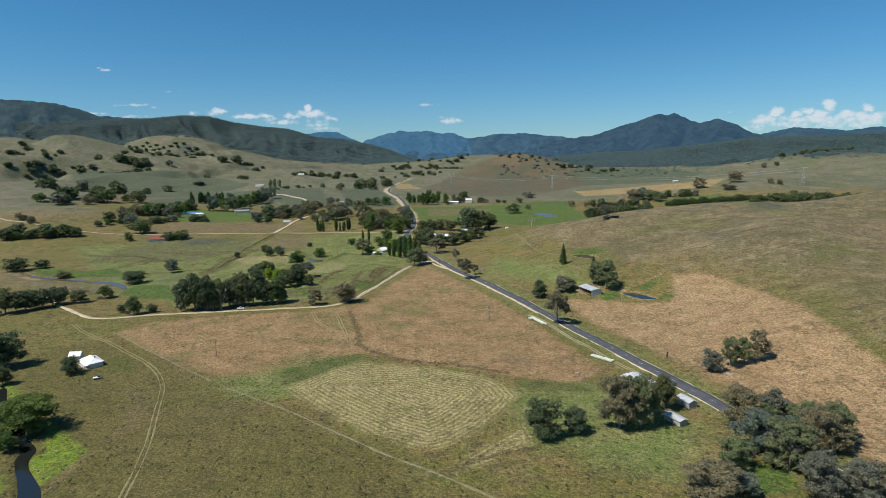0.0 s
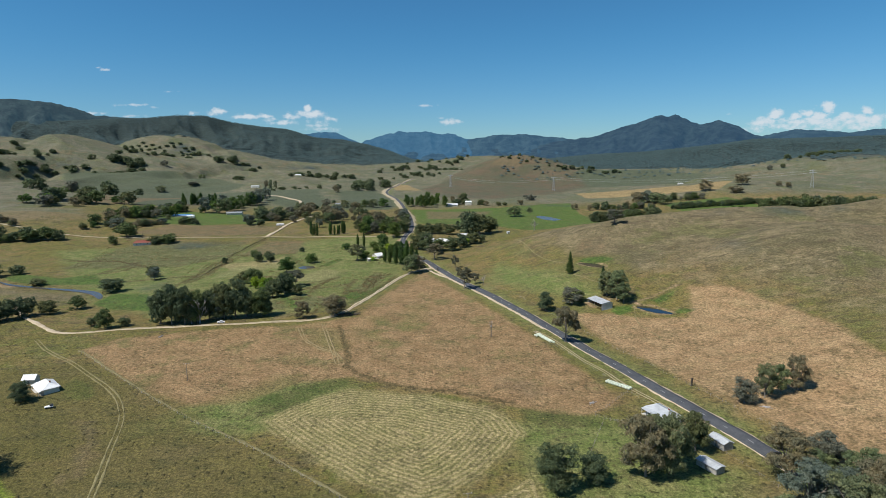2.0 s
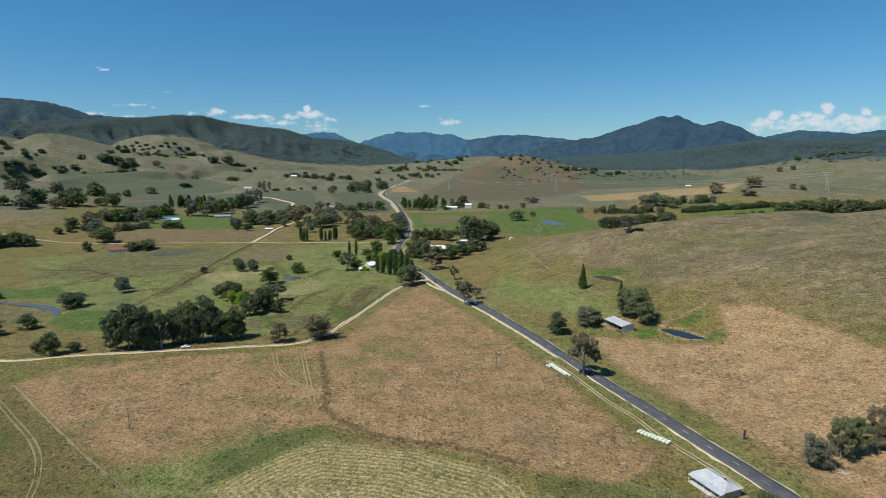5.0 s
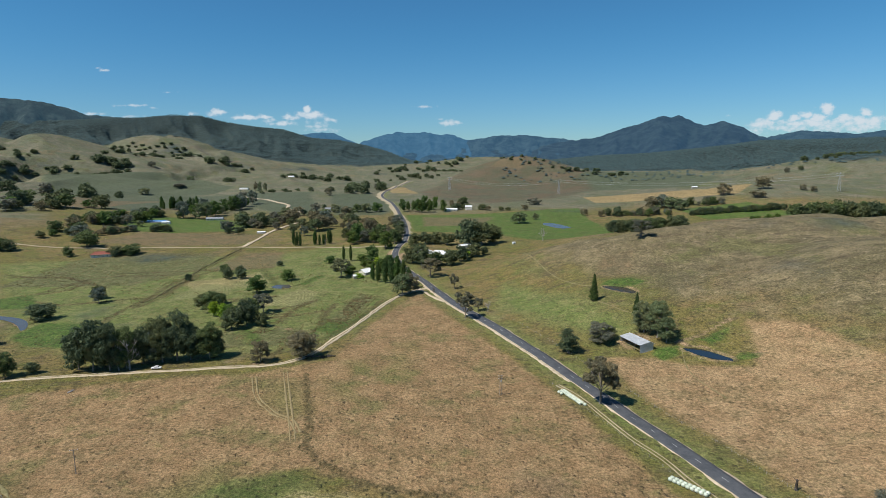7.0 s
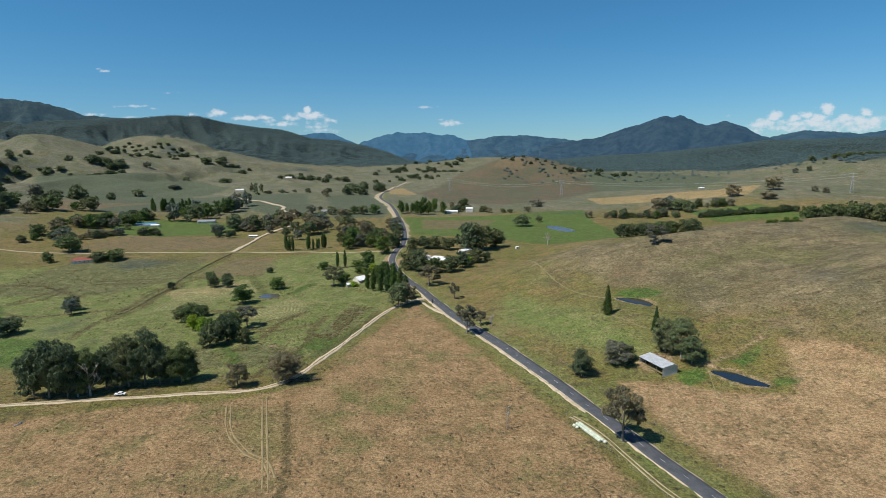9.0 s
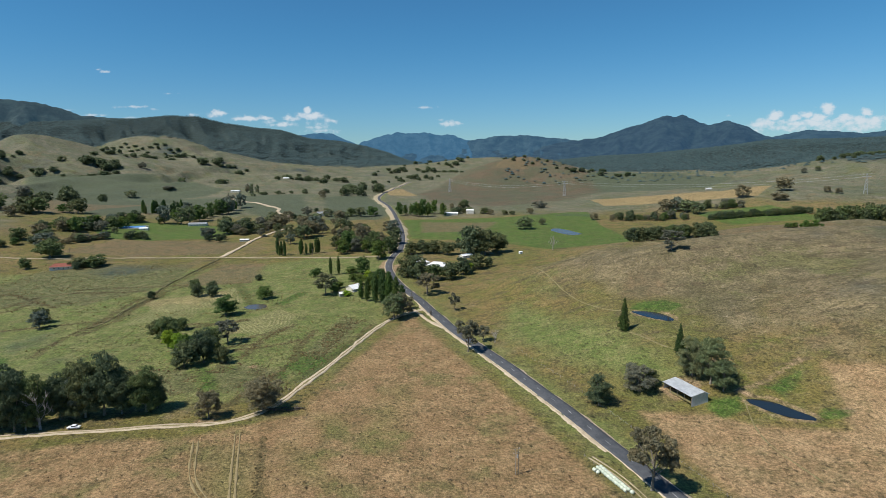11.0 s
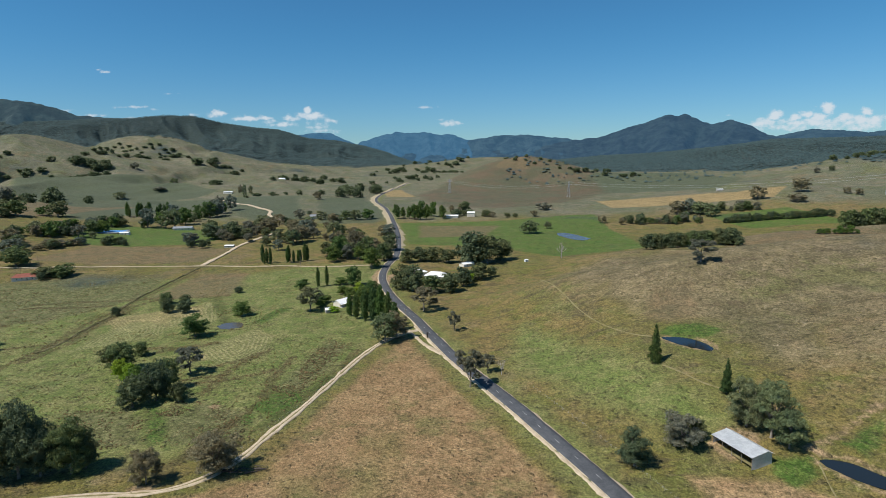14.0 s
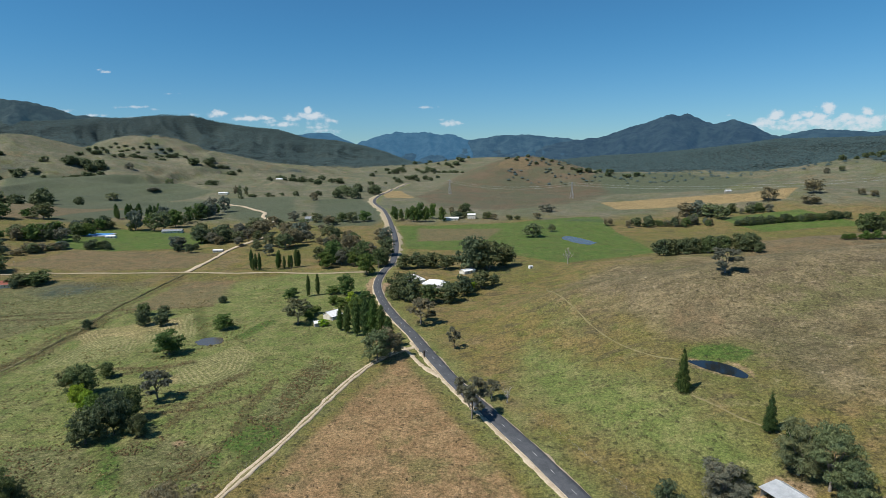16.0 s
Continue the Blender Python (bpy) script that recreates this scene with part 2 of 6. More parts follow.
    warp.inputs[1].default_value = (1.6, 1.6, 1.6)
    t.links.new(p, warp.inputs[2])
    t.links.new(warp.outputs[0], spots.inputs["Vector"])
    clump = calc(t, "MULTIPLY", step(t, spots.outputs["Distance"], 0.75, 0.25), step(t, speckle(t, p, 0.06, 3, 0.7), 0.42, 0.62))
    open_land = calc(t, "SUBTRACT", 1.0, wood)
    col = blend(t, calc(t, "MULTIPLY", calc(t, "MULTIPLY", clump, open_land), 0.55), col, blend(t, tuft, (0.055, 0.060, 0.022), (0.150, 0.120, 0.060)))
    pale_tuft = calc(t, "MULTIPLY", step(t, speckle(t, p, 0.7, 2, 0.6), 0.60, 0.70), step(t, mid, 0.40, 0.60))
    col = blend(t, calc(t, "MULTIPLY", calc(t, "MULTIPLY", pale_tuft, open_land), 0.38), col, (0.40, 0.35, 0.20))
    stalks = step(t, speckle(t, p, 0.55, 5, 0.8), 0.56, 0.74)
    col = blend(t, calc(t, "MULTIPLY", calc(t, "MULTIPLY", stalks, open_land), 0.42), col, (0.42, 0.35, 0.20))
    clods = t.nodes.new("ShaderNodeTexVoronoi")
    clods.inputs["Scale"].default_value = 0.30
    t.links.new(warp.outputs[0], clods.inputs["Vector"])
    lone = calc(t, "GREATER_THAN", speckle(t, clods.outputs["Position"], 3.1, 1), 0.47)
    dot = calc(t, "MULTIPLY", calc(t, "MULTIPLY", step(t, clods.outputs["Distance"], 0.34, 0.16), lone), calc(t, "MULTIPLY", open_land, calc(t, "SUBTRACT", 1.0, calc(t, "MAXIMUM", hay, mown))))
    col = blend(t, calc(t, "MULTIPLY", dot, calc(t, "MULTIPLY_ADD", dry, -0.36, 0.50)), col, blend(t, tuft, (0.040, 0.046, 0.016), (0.100, 0.082, 0.040)))
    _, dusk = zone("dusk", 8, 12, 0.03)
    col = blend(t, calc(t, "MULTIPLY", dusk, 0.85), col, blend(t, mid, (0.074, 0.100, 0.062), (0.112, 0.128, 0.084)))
    _, dull = zone("dull", 10, 14, 0.05)
    col = blend(t, calc(t, "MULTIPLY", dull, 0.65), col, blend(t, step(t, mid, 0.36, 0.66), (0.094, 0.096, 0.029), (0.150, 0.120, 0.045)))
    _, burnt = zone("burnt", 14, 22, 0.02)
    col = blend(t, calc(t, "MULTIPLY", burnt, 0.8), col, blend(t, step(t, speckle(t, p, 0.014, 6, 0.7), 0.40, 0.62), (0.100, 0.104, 0.066), (0.150, 0.104, 0.070)))
    _, rust = zone("rust", 5, 7)
    col = blend(t, calc(t, "MULTIPLY", rust, 0.75), col, blend(t, step(t, mid, 0.35, 0.65), (0.222, 0.156, 0.092), (0.152, 0.126, 0.076)))
    col = blend(t, calc(t, "MULTIPLY", open_land, 0.75), col, blend(t, step(t, grain, 0.38, 0.62), (0.58, 0.58, 0.54), (1.26, 1.24, 1.20)), "MULTIPLY")
    col = blend(t, 0.8, col, blend(t, step(t, fine, 0.38, 0.60), (0.50, 0.51, 0.45), (1.16, 1.14, 1.10)), "MULTIPLY")
    col = blend(t, 0.5, col, blend(t, step(t, speckle(t, p, 0.22, 5, 0.7), 0.36, 0.62), (0.62, 0.66, 0.58), (1.10, 1.08, 1.04)), "MULTIPLY")
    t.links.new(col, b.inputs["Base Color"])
    h = calc(t, "ADD", calc(t, "MULTIPLY", grain, 0.35), calc(t, "MULTIPLY_ADD", tuft, 1.0, calc(t, "MULTIPLY", fine, 0.5)))
    h = calc(t, "ADD", h, calc(t, "MULTIPLY", calc(t, "MULTIPLY", crowns, wood), 5.0))
    h = calc(t, "ADD", h, calc(t, "MULTIPLY", dot, 0.7))
    relief(t, b, h, 0.9, 1.0)
    return m


def plain(name, one, two, scale, rough=0.8, bump=0.0, metal=0.0, own=0.0, fine=8.0):
    """A surface that varies between two colours at two sizes; own: how far each piece differs."""
    m, t, b = shader(name, rough, metal)
    p = place(t)
    f = calc(t, "ADD", calc(t, "MULTIPLY", speckle(t, p, scale, 4), 0.65), calc(t, "MULTIPLY", speckle(t, p, scale * fine, 3), 0.35))
    col = blend(t, step(t, f, 0.36, 0.64), one, two)
    if own:
        o = t.nodes.new("ShaderNodeObjectInfo")
        k = calc(t, "MULTIPLY_ADD", o.outputs["Random"], own, 1 - own / 2)
        c = t.nodes.new("ShaderNodeCombineColor")
        for i in range(3):
            t.links.new(k, c.inputs[i])
        col = blend(t, 1.0, col, c.outputs[0], "MULTIPLY")
    t.links.new(col, b.inputs["Base Color"])
    if bump:
        relief(t, b, f, 0.7, bump)
    return m


def leaf_material(name, one, two, tones=()):
    """Leaves between two colours; tones: what single trees lean towards."""
    m, t, b = shader(name, 0.7)
    g = t.nodes.new("ShaderNodeNewGeometry")
    o = t.nodes.new("ShaderNodeObjectInfo")
    col = blend(t, g.outputs["Random Per Island"], one, two)
    ramp = t.nodes.new("ShaderNodeValToRGB")
    ramp.color_ramp.interpolation = "CONSTANT"
    tones = tones or ((1.0, 1.0, 1.0), (1.15, 1.04, 0.95), (0.86, 0.92, 1.02), (1.05, 1.12, 0.88))
    for i, tone in enumerate(tones):
        e = ramp.color_ramp.elements[i] if i < 2 else ramp.color_ramp.elements.new(0.5)
        e.position, e.color = i / len(tones), (*tone, 1)
    t.links.new(o.outputs["Random"], ramp.inputs[0])
    col = blend(t, 1.0, col, ramp.outputs[0], "MULTIPLY")
    mass = speckle(t, place(t), 0.22, 3)
    col = blend(t, 0.8, col, blend(t, step(t, mass, 0.36, 0.66), (0.78, 0.86, 0.90), (1.22, 1.14, 1.02)), "MULTIPLY")
    t.links.new(col, b.inputs["Base Color"])
    thin = t.nodes.new("ShaderNodeBsdfTranslucent")
    t.links.new(col, thin.inputs["Color"])
    mix = t.nodes.new("ShaderNodeMixShader")
    mix.inputs[0].default_value = 0.32
    t.links.new(b.outputs[0], mix.inputs[1])
    t.links.new(thin.outputs[0], mix.inputs[2])
    t.links.new(mix.outputs[0], t.nodes["Material Output"].inputs["Surface"])
    return m


def water_material(name, silt):
    m, t, b = shader(name, 0.06)
    b.inputs["Base Color"].default_value = (*silt, 1)
    b.inputs["Specular IOR Level"].default_value = 0.5
    b.inputs["Roughness"].default_value = 0.06 + 2.0 * silt[0]
    relief(t, b, speckle(t, place(t), 0.9, 3), 0.03, 0.05)
    return m


PASTURE = ground_material()
ASPHALT = plain("asphalt", (0.056, 0.060, 0.066), (0.089, 0.093, 0.099), 0.25, 0.85, 0.01)
GRAVEL = plain("pale_gravel", (0.38, 0.30, 0.20), (0.52, 0.43, 0.31), 0.3, 0.95, 0.03)
DIRT = plain("wheel_track_earth", (0.150, 0.136, 0.058), (0.235, 0.198, 0.100), 0.5, 0.95, 0.03)
STRAW_TRACK = plain("trodden_straw", (0.215, 0.172, 0.084), (0.272, 0.210, 0.108), 0.3, 0.95, 0.03)
LANE = plain("grassy_lane_earth", (0.285, 0.235, 0.145), (0.390, 0.325, 0.215), 0.25, 0.95, 0.03)
LINE = plain("road_paint", (0.36, 0.36, 0.35), (0.55, 0.55, 0.53), 1.5, 0.7)
WATER = water_material("pond_water", (0.014, 0.016, 0.014))
MUDDY = water_material("muddy_water", (0.085, 0.078, 0.066))
BARK = plain("bark", (0.13, 0.11, 0.09), (0.27, 0.24, 0.20), 1.2, 0.9, 0.03)
LEAVES = {
    "gum": leaf_material("gum_leaves", (0.128, 0.138, 0.096), (0.225, 0.228, 0.172),
                         ((0.95, 0.93, 0.93), (0.92, 1.0, 0.68), (0.84, 0.97, 1.02), (1.20, 1.02, 0.82), (0.85, 1.02, 0.66), (1.0, 0.94, 0.95))),
    "open": leaf_material("open_gum_leaves", (0.120, 0.122, 0.078), (0.212, 0.204, 0.138)),
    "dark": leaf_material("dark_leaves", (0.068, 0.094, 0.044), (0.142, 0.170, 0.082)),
    "green": leaf_material("green_leaves", (0.066, 0.118, 0.026), (0.125, 0.185, 0.050)),
    "lime": leaf_material("lime_leaves", (0.140, 0.240, 0.020), (0.280, 0.400, 0.045)),
    "poplar": leaf_material("poplar_leaves", (0.048, 0.092, 0.025), (0.098, 0.150, 0.046)),
    "cypress": leaf_material("cypress_leaves", (0.030, 0.064, 0.018), (0.085, 0.130, 0.038)),
}
# forest crowns: the blue cast of distant haze is mixed into their colour
HAZED_BUSH = leaf_material("hazed_bush_crowns", (0.044, 0.074, 0.076), (0.082, 0.120, 0.122), ((0.95, 1.0, 1.0), (0.95, 1.0, 1.0)))


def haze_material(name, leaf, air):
    """Forest so far away that the lit air before it shows; this haze is put in as blue emission."""
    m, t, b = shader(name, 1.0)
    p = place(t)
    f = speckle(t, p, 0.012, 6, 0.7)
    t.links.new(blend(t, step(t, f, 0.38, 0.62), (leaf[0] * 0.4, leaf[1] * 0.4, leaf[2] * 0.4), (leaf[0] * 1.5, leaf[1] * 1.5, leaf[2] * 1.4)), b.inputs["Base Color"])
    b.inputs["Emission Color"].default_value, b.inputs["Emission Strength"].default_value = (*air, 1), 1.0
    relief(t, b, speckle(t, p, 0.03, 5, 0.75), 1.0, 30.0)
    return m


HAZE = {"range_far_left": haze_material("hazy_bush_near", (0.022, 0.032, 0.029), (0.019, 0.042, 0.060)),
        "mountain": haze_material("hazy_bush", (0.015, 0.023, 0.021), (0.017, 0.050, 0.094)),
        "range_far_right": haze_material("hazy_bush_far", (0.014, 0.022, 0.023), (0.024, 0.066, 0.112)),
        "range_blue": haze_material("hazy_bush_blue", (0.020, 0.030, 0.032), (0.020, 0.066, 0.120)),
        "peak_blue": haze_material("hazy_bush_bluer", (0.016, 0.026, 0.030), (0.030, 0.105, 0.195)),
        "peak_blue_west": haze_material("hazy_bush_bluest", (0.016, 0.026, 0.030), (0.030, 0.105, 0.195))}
# ---- the lie of the land ----
# low swells and hills: centre, spread and height in metres
NEAR_HILLS = [(150, 590, 75, 60, 26.5), (215, 610, 75, 60, 18.6), (290, 612, 80, 60, 30.3), (400, 610, 90, 60, 32.4), (510, 600, 100, 70, 46.1), (180, 480, 85, 85, 16.4), (290, 490, 85, 85, 38.7), (400, 480, 90, 90, 23.8), (530, 450, 110, 100, 79.7), (160, 370, 75, 75, -3.3)]
NEAR_SLOPES = [(250, 380, 85, 80, 13.5), (360, 370, 90, 85, -4.8), (480, 320, 110, 100, 35.0), (220, 290, 80, 80, 12.3), (340, 260, 100, 90, 30.1), (95, 490, 50, 60, 7.9), (80, 620, 50, 55, 14.8), (170, 720, 80, 70, 18.8), (300, 740, 85, 70, 28.5), (430, 770, 90, 80, 32.3)]
RIGHT_HILLS = [(602, 1232, 210, 182, 32.9), (868, 1568, 266, 238, 26.3), (1120, 1708, 308, 280, 51.4), (532, 1988, 224, 182, 33.3),
               (215, 2080, 150, 140, 66), (85, 1950, 110, 150, 30), (230, 3260, 380, 240, 52), (-60, 3050, 240, 200, 22), (345, 1960, 100, 130, 24), (784, 1820, 224, 196, 17.6), (1260, 1260, 364, 336, 59.9)]
LEFT_HILLS = [(-1780, 2200, 420, 400, 62), (-1120, 2072, 308, 280, 16.2), (-1498, 2212, 364, 336, 110.5), (-1456, 3010, 420, 336, 156.9),
              (-959, 2590, 280, 252, 38.9), (-644, 2352, 280, 252, 9.4), (-910, 1120, 252, 224, 33.3), (-644, 868, 126, 126, 20),
              (-1820, 1540, 490, 420, 173.9), (-280, 560, 168, 168, -2.4)]
# ranges that rise from the ground sheet: distance of the crest, width of the front, and (bearing in degrees, height of the crest)
RANGES = {
    "range_left": (4600, 1350, [(-60, 300), (-44.2, 332), (-37.8, 370), (-34.1, 382), (-30.1, 405), (-27.9, 413), (-25.7, 436), (-23.4, 435), (-21.1, 390), (-18.6, 359), (-16.1, 339), (-13.6, 276), (-10.9, 258), (-8.3, 214), (-5.6, 151), (-2.9, 65), (-1, 0)]),
    "wooded_ridge": (3640, 1330, [(3, 0), (7.1, 84), (9.8, 93), (13.5, 114), (18.5, 126), (23.2, 153), (25.5, 169), (27.6, 188), (29.7, 187), (31.7, 187), (33.6, 186), (36, 190), (41.9, 190), (60, 160)]),
}
# blue ranges at the edge of sight, in the same terms
FAR_RANGES = {
    "range_far_left": (4830, 900, [(-60, 440), (-44, 508), (-37.6, 532), (-35.8, 528), (-34, 498), (-32.1, 443), (-30.7, 434), (-29.4, 425), (-27.5, 400), (-24, 305), (-20, 60)]),
    "peak_blue_west": (4850, 700, [(-18, 60), (-16.2, 255), (-14.6, 308), (-13, 330), (-11.5, 325), (-9.9, 266), (-8.3, 206), (-6, 60)]),
    "peak_blue": (4845, 700, [(-12, 60), (-9.9, 207), (-8.8, 252), (-6.6, 305), (-5.5, 327), (-2.8, 325), (-1.1, 301), (0, 304), (1.6, 257), (3.8, 213), (6, 60)]),
    "range_blue": (4830, 900, [(-9, 60), (-6.1, 186), (-2.2, 228), (1.6, 256), (3.8, 286), (7.1, 295), (8.7, 275), (10.3, 268), (11.3, 240), (13.9, 209), (17, 60)]),
    "mountain": (4790, 1300, [(0, 60), (3.3, 185), (8.1, 211), (10.8, 239), (13.4, 253), (15.4, 306), (17.4, 357), (18.9, 400), (19.6, 410), (20.3, 400), (20.9, 415), (22.2, 357), (23.1, 338), (24, 352), (24.7, 358), (25.6, 331), (27.4, 246), (29.7, 186), (33.7, 137), (38, 60)]),
    "range_far_right": (4845, 800, [(24, 60), (26.3, 189), (27.2, 224), (28.4, 241), (29.6, 266), (30.4, 279), (32.4, 266), (34.3, 249), (36, 258), (41.8, 259), (60, 240)]),
}
MID = (1.3, 130.0)      # the point that the bearings are taken from


def lattice(ix, iy, seed):
    n = (ix * 374761393 + iy * 668265263 + seed * 974711) & 0x7FFFFFFF
    n = ((n ^ (n >> 13)) * 1274126177) & 0x7FFFFFFF
    return ((n ^ (n >> 16)) & 0xFFFF) / 32767.5 - 1.0


def value_noise(x, y, seed=0):
    x0, y0 = np.floor(x).astype(np.int64), np.floor(y).astype(np.int64)
    fx, fy = x - x0, y - y0
    fx, fy = fx * fx * (3 - 2 * fx), fy * fy * (3 - 2 * fy)
    a = lattice(x0, y0, seed) * (1 - fx) + lattice(x0 + 1, y0, seed) * fx
    b = lattice(x0, y0 + 1, seed) * (1 - fx) + lattice(x0 + 1, y0 + 1, seed) * fx
    return a * (1 - fy) + b * fy


def fbm(x, y, octaves=4, seed=0):
    total, gain = 0.0, 1.0
    for k in range(octaves):
        total = total + gain * value_noise(x * 2 ** k, y * 2 ** k, seed + k)
        gain *= 0.5
    return total


def range_height(x, y, crest, front, line, seed):
    """Share of the crest's height that a range has at a place, its crest's height there, and how far in front of the crest that is."""
    r = np.hypot(x - MID[0], y - MID[1])
    bearing = np.degrees(np.arctan2(x - MID[0], y - MID[1]))
    top = np.interp(bearing, [p[0] for p in line], [p[1] for p in line], left=0, right=0)
    s = (crest - r) / front + 0.10 * fbm(x / 420, y / 420, 3, seed) * np.clip((crest - r) / 300, 0, 1)
    back = np.clip(-s, 0, 1)
    s = np.clip(s, 0, 1)
    spur = np.abs(fbm(bearing * crest / 11000 + 0.3 * fbm(x / 500, y / 500, 2, seed + 3), s * 0.9 + seed, 4, seed + 7))
    gully = 0.36 * spur * np.clip(s * 3, 0, 1) * (1 - s)
    return np.clip((1 - s) ** 1.2 - gully, 0, 1) * (1 - back), top, s


def land(x, y):
    """Height of the ground and how much of it is mountain forest (below 0: open land)."""
    x, y = np.asarray(x, float), np.asarray(y, float)
    low = np.interp(y, [-8000, 670, 925, 1260, 1820, 2380, 3500, 4900, 8000], [0, 0, 10, 17, 24, 39, 63, 98, 110])
    for cx, cy, sx, sy, h in NEAR_HILLS + NEAR_SLOPES + RIGHT_HILLS + LEFT_HILLS:
        low = low + h * np.exp(-((x - cx) / sx) ** 2 - ((y - cy) / sy) ** 2)
    r = np.hypot(x - MID[0], y - MID[1])
    far = np.clip((r - 250) / 1200, 0, 1)
    low = low + far * (5.0 * fbm(x / 360, y / 360, 5, 5)) + 0.35 * fbm(x / 24, y / 24, 3, 9)
    worn = 0.55 - np.abs(fbm(x / 400 + 0.25 * fbm(x / 200, y / 200, 2, 41), y / 400, 4, 43))
    low = low + worn * np.clip((r - 1150) / 900, 0, 1) * np.interp(x, [-700, -200], [46, 10])
    rise, forest = np.zeros_like(low), np.full_like(low, -5.0)
    for i, (crest, front, line) in enumerate(RANGES.values()):
        bearing = np.degrees(np.arctan2(x - MID[0], y - MID[1]))
        share, top, s = range_height(x, y, crest, front + np.interp(bearing, [27, 33], [0, 620]), line, 20 + 9 * i)
        rise = np.maximum(rise, np.maximum(top - low, 0) * share)
        forest = np.maximum(forest, np.where(top > 40, (0.97 - s) * 8, -5))
    return low + rise, forest


